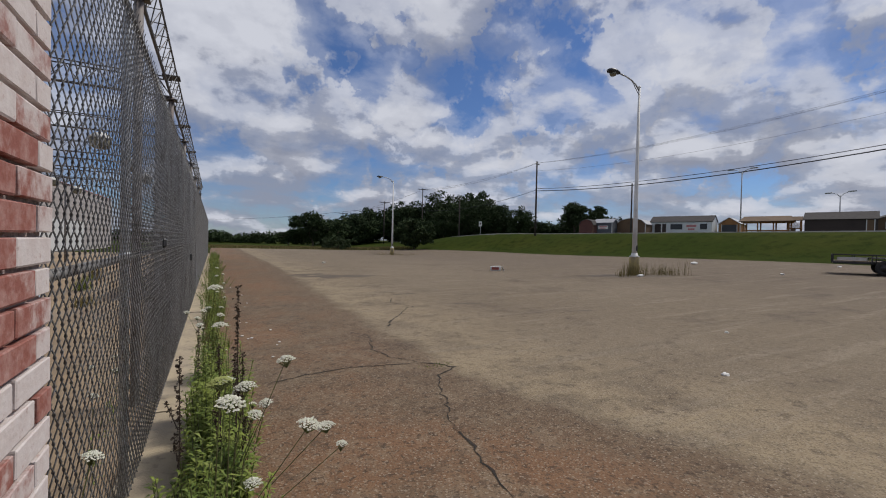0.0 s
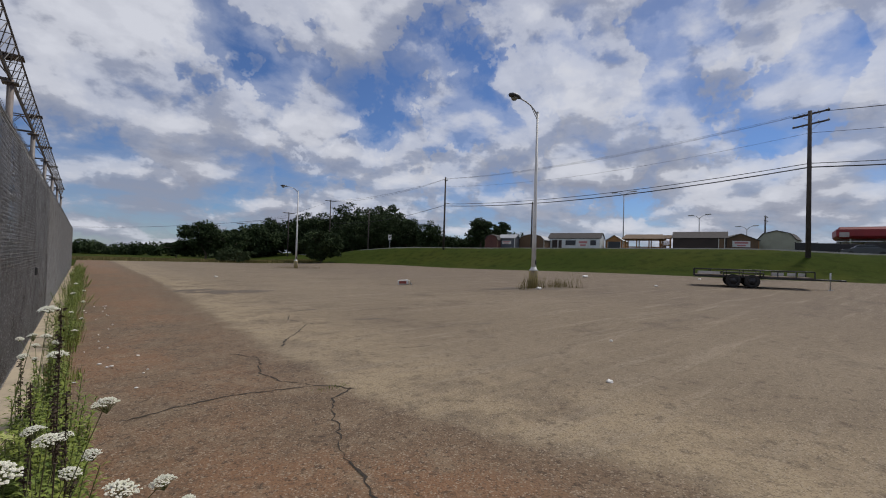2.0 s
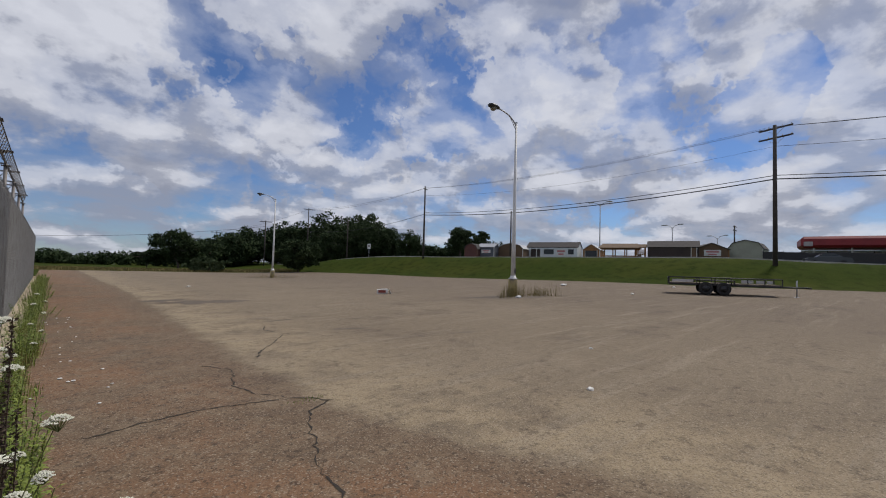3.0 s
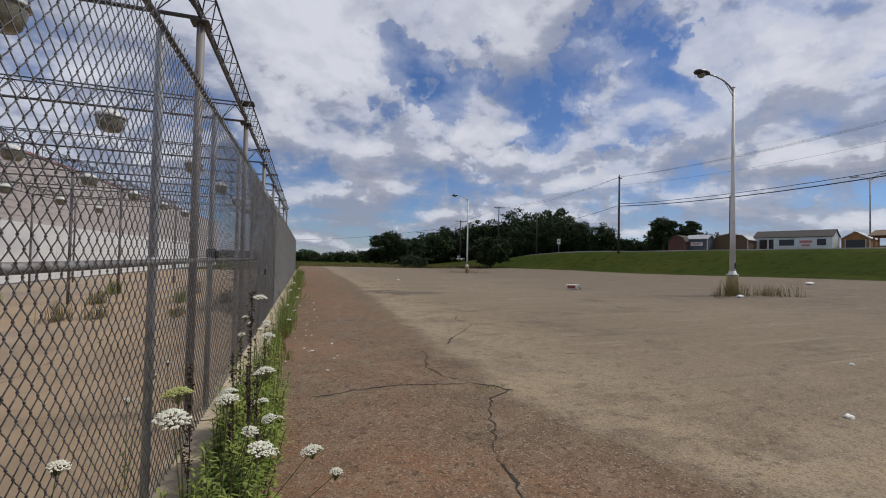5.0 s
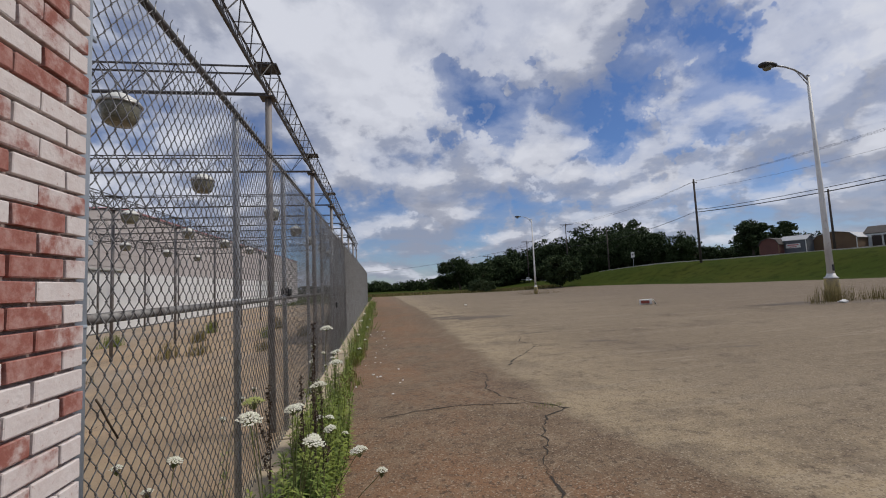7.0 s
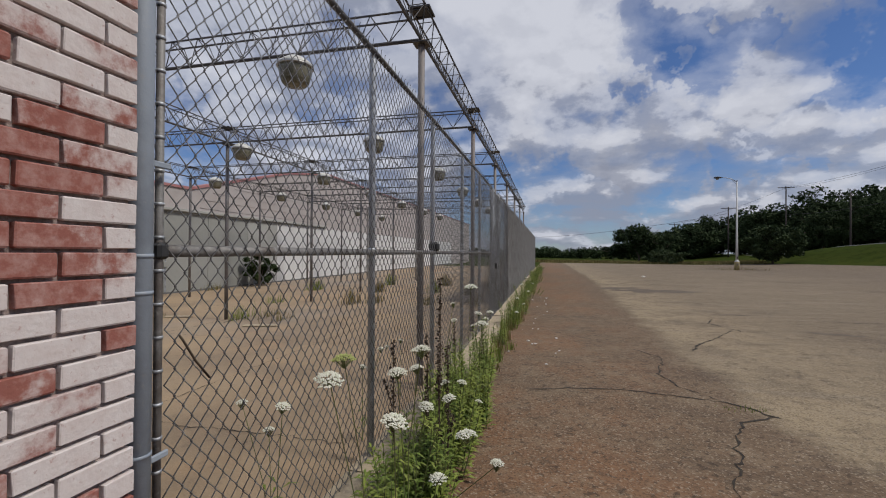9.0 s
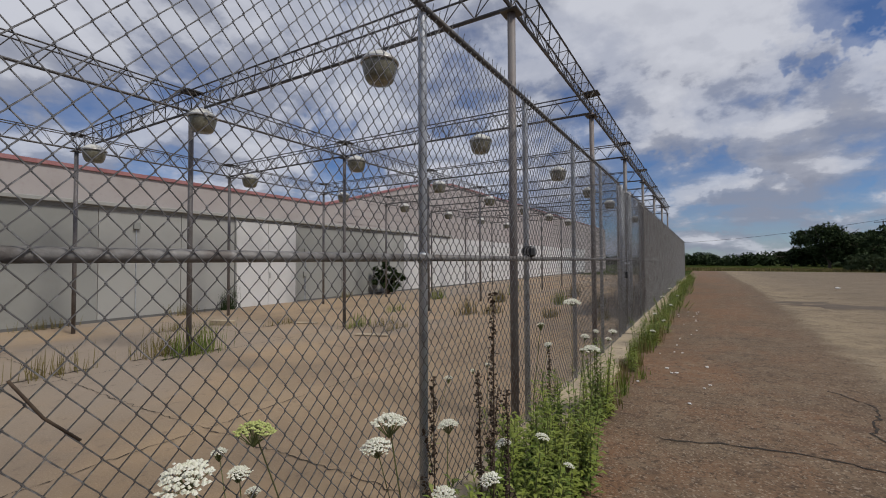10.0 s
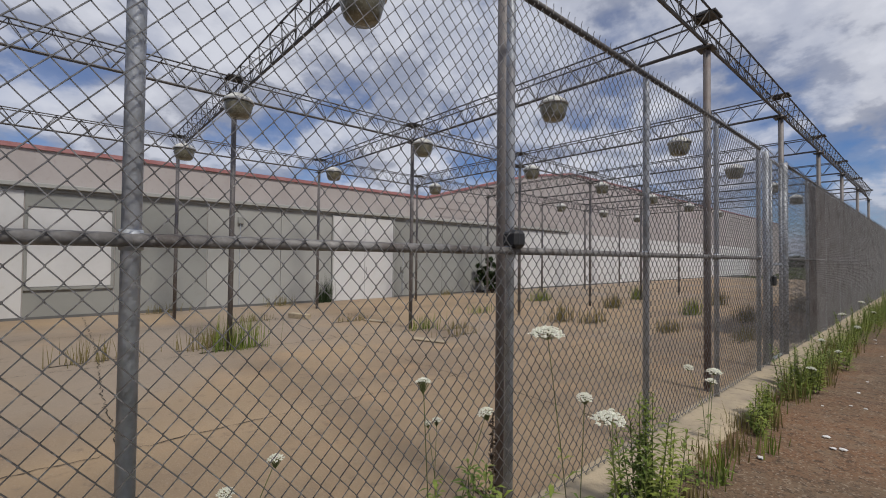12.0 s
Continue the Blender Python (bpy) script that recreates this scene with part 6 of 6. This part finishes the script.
# ---- marks and litter on the lot ----
def crack(points, width, seed, name="asphalt_crack", z0=None):
    rnd = random.Random(seed)
    pts = []
    for (x0, y0), (x1, y1) in zip(points, points[1:]):
        n = max(2, int(math.hypot(x1 - x0, y1 - y0) / 0.06))
        for i in range(n):
            pts.append((x0 + (x1 - x0) * i / n + rnd.gauss(0, 0.014), y0 + (y1 - y0) * i / n + rnd.gauss(0, 0.014)))
    pts.append(points[-1])
    v, f = [], []
    for i, (x, y) in enumerate(pts):
        a, b_ = pts[max(i - 1, 0)], pts[min(i + 1, len(pts) - 1)]
        dx, dy = b_[0] - a[0], b_[1] - a[1]
        ln = math.hypot(dx, dy) or 1
        w = width * 0.45 * rnd.uniform(0.15, 1.25) * (0.3 if i in (0, len(pts) - 1) else 1)
        for s in (-1, 1):
            xx, yy = x - dy / ln * w * s, y + dx / ln * w * s
            if z0 is None:
                v.append((xx, yy, ground_z(xx, yy) + 0.012 * noise.noise((xx * 0.45, yy * 0.45, 2)) + 0.004))
            else:
                v.append((xx, yy, z0 + 0.02 * noise.noise((xx * 0.3, yy * 0.3, 5)) + 0.006))
    for i in range(len(pts) - 1):
        f.append((i * 2, i * 2 + 1, i * 2 + 3, i * 2 + 2))
    ob = raw(name, v, f, M["crack"])
    if z0 is not None:
        return tagged(ob, "dirt-filled joint in the yard's concrete floor", "joint", "joints in the yard floor", "structure")
    return tagged(ob, "dark dirt-filled crack in the worn asphalt", "crack", "cracks in the asphalt", "structure")


def stain(x, y, a, b_, turn, seed):
    """A ragged dark patch of old tar and dirt, lying on the asphalt."""
    rnd = random.Random(seed)
    v, f = [], []
    n = 40
    for j, k in enumerate((0.0, 0.5, 1.0)):
        for i in range(n if j else 1):
            t = 2 * math.pi * i / n
            w = k * (1 + 0.75 * noise.noise((math.cos(t) * 2.2, math.sin(t) * 2.2, seed)) + rnd.uniform(-0.08, 0.08)) if j == 2 else k
            u, q = a * w * math.cos(t), b_ * w * math.sin(t)
            c, d = math.cos(radians(turn)), math.sin(radians(turn))
            xx, yy = x + u * c - q * d, y + u * d + q * c
            v.append((xx, yy, ground_z(xx, yy) + 0.012 * noise.noise((xx * 0.45, yy * 0.45, 2)) + 0.003 + 0.004 * (j < 2)))
    for i in range(n):
        i2 = (i + 1) % n
        f += [(0, 1 + i, 1 + i2), (1 + i, 1 + n + i, 1 + n + i2, 1 + i2)]
    tagged(raw("tar_patch", v, f, M["patch"], smooth=True), "ragged dark patch of old tar on the asphalt", "patch", "tar patches on the lot", "structure")


def build_marks():
    crack([(1.0, 5.25), (1.6, 5.38), (2.1, 5.42), (2.6, 5.30), (3.05, 5.18), (3.35, 4.80)], 0.030, 1)
    crack([(3.3, 4.85), (2.95, 4.62), (2.80, 4.29), (2.62, 3.8), (2.42, 3.31), (2.35, 2.8), (2.22, 2.2), (2.1, 1.2)], 0.027, 2)
    crack([(3.0, 5.2), (2.72, 5.65), (2.62, 6.2), (2.85, 7.1), (2.6, 7.7)], 0.026, 3)
    crack([(3.45, 7.7), (3.66, 8.17), (4.2, 8.9), (4.7, 9.7)], 0.045, 4)
    crack([(4.9, 9.6), (4.6, 10.6), (4.9, 11.3)], 0.035, 5)
    crack([(6.2, 8.2), (7.0, 8.0), (7.6, 8.1)], 0.012, 6)
    crack([(0.5, 24.0), (2.5, 23.2), (4.5, 22.6), (6.5, 22.9)], 0.11, 7)
    crack([(9.0, 14.5), (10.5, 14.1), (12.0, 14.3)], 0.03, 8)
    crack([(12.0, 6.0), (16.0, 5.2), (20.0, 5.6)], 0.02, 9)
    crack([(5.1, 6.4), (5.5, 6.25), (5.8, 6.3)], 0.022, 10)
    crack([(15.0, 14.8), (17.0, 14.4), (19.0, 13.4), (21.5, 12.6)], 0.05, 11)
    crack([(4.0, 19.1), (5.0, 18.8), (6.0, 18.6), (6.6, 18.7)], 0.15, 12)
    crack([(5.6, 21.4), (6.6, 21.0), (7.2, 21.1)], 0.05, 13)
    crack([(7.0, 11.3), (7.6, 11.1), (8.1, 11.2)], 0.05, 14)
    crack([(8.6, 13.0), (9.6, 12.8)], 0.04, 15)
    grass_tuft(3.2, 5.0, 0.05, 0.05, 60, (0.14, 0.06), 640, "weed", label="small green sprouts in a crack of the asphalt", group="sprouts in the cracks")
    for k, (x, y, a, b_, turn) in enumerate(((5.3, 18.9, 1.5, 0.75, -12), (4.2, 20.3, 0.9, 0.5, 10), (17.6, 13.7, 2.2, 0.9, -20), (20.4, 51.0, 3.2, 1.0, 0), (6.4, 9.6, 0.45, 0.12, -20), (8.2, 7.4, 0.4, 0.08, -10), (5.6, 12.0, 0.5, 0.1, 5))):
        stain(x, y, a, b_, turn, 650 + k)
    for k, x in enumerate((-2.6, -5.9, -8.9)):
        crack([(x, 1.4), (x + 0.05, 6.0), (x - 0.05, 11.0), (x, 16.0), (x + 0.04, 22.0)], 0.012, 450 + k, "floor_joint", YARD_Z)
    for k, y in enumerate((3.4, 6.9, 10.6, 14.3, 18.0)):
        crack([(-12.0, y), (-8.0, y + 0.05), (-4.0, y - 0.04), (-0.3, y)], 0.012, 460 + k, "floor_joint", YARD_Z)
    # overturned printed carton
    c = thing("carton", pose(13.85, 19.05, ground_z(13.85, 19.05), 0, 0, -35), "crushed white carton with a dark red print lying open", "litter")
    part("body", box(bmesh.new(), -0.28, -0.14, 0.0, 0.28, 0.14, 0.24, bevel=0.015, m=pose(0, 0, 0, 0, -4, 0)), M["paper"], c)
    part("print", bx(-0.22, -0.152, 0.05, 0.16, -0.145, 0.19), M["litter_red"], c)
    part("flap", box(bmesh.new(), 0.0, -0.13, 0.0, 0.012, 0.13, 0.26, m=pose(0.42, 0, 0.0, 0, -28, 15)), M["paper"], c)
    # other scraps
    rnd = random.Random(33)
    for x, y, s in ((7.2, 30.2, 0.10), (17.8, 13.2, 0.13), (30.5, 18.6, 0.2), (8.85, 4.45, 0.035), (25.5, 11.0, 0.08), (36.0, 12.5, 0.10), (2.4, 1.6, 0.03), (6.2, 3.0, 0.04)):
        bm = bmesh.new()
        bmesh.ops.create_icosphere(bm, subdivisions=2, radius=s)
        for q in bm.verts:
            k = 1 + 0.6 * noise.noise(q.co * (3 / s) * 0.4 + Vector((x, y, 0)))
            q.co = Vector((q.co.x * k * 1.2, q.co.y * k, max(0.0, q.co.z * 0.55 * k + s * 0.3)))
        ob = part("litter_scrap", bm, M["paper"])
        ob.location = (x, y, ground_z(x, y))
        tagged(ob, "crumpled white scrap of litter on the asphalt", "litter", "scraps on the lot")
    # bits in the yard
    for x, y, s, h in ((-8.75, 7.4, 0.3, 0.12), (-7.2, 8.6, 0.3, 0.03), (-4.6, 8.1, 0.35, 0.02)):
        bm = bx(-s, -s * 0.3, 0, s, s * 0.3, h, bevel=0.01)
        ob = part("rubble_block", bm, M["kerb"])
        ob.matrix_world = pose(x, y, YARD_Z, 0, 0, 20)
        tagged(ob, "broken flat concrete block lying in the yard", "rubble", "rubble in the yard")
    tube_pts = [(0.024, 1.385, 1.30), (0.028, 1.40, 1.275), (0.034, 1.445, 1.20), (0.026, 1.52, 1.12)]
    tagged(tube("twig", tube_pts, 0.004, M["dry"], sides=6), "dark bent twig caught in the chain-link mesh", "twig")


build_ground()
build_lot()
build_road()
build_yard()
build_kerb()
build_long_wall()
brick_wall = build_south_wing()
build_fence()
build_corner_pipe()
build_frame()
lot_lamp(18.44, 14.04, 9.33, "white-painted lot lamp pole with a dark curved-arm lamp head")
lot_lamp(20.36, 51.2, 9.2, "white-painted lot lamp pole with a dark curved-arm lamp head")
build_poles()
build_trailer()
build_sheds()
build_trees()
build_weeds()
build_marks()
build_bricks(brick_wall)
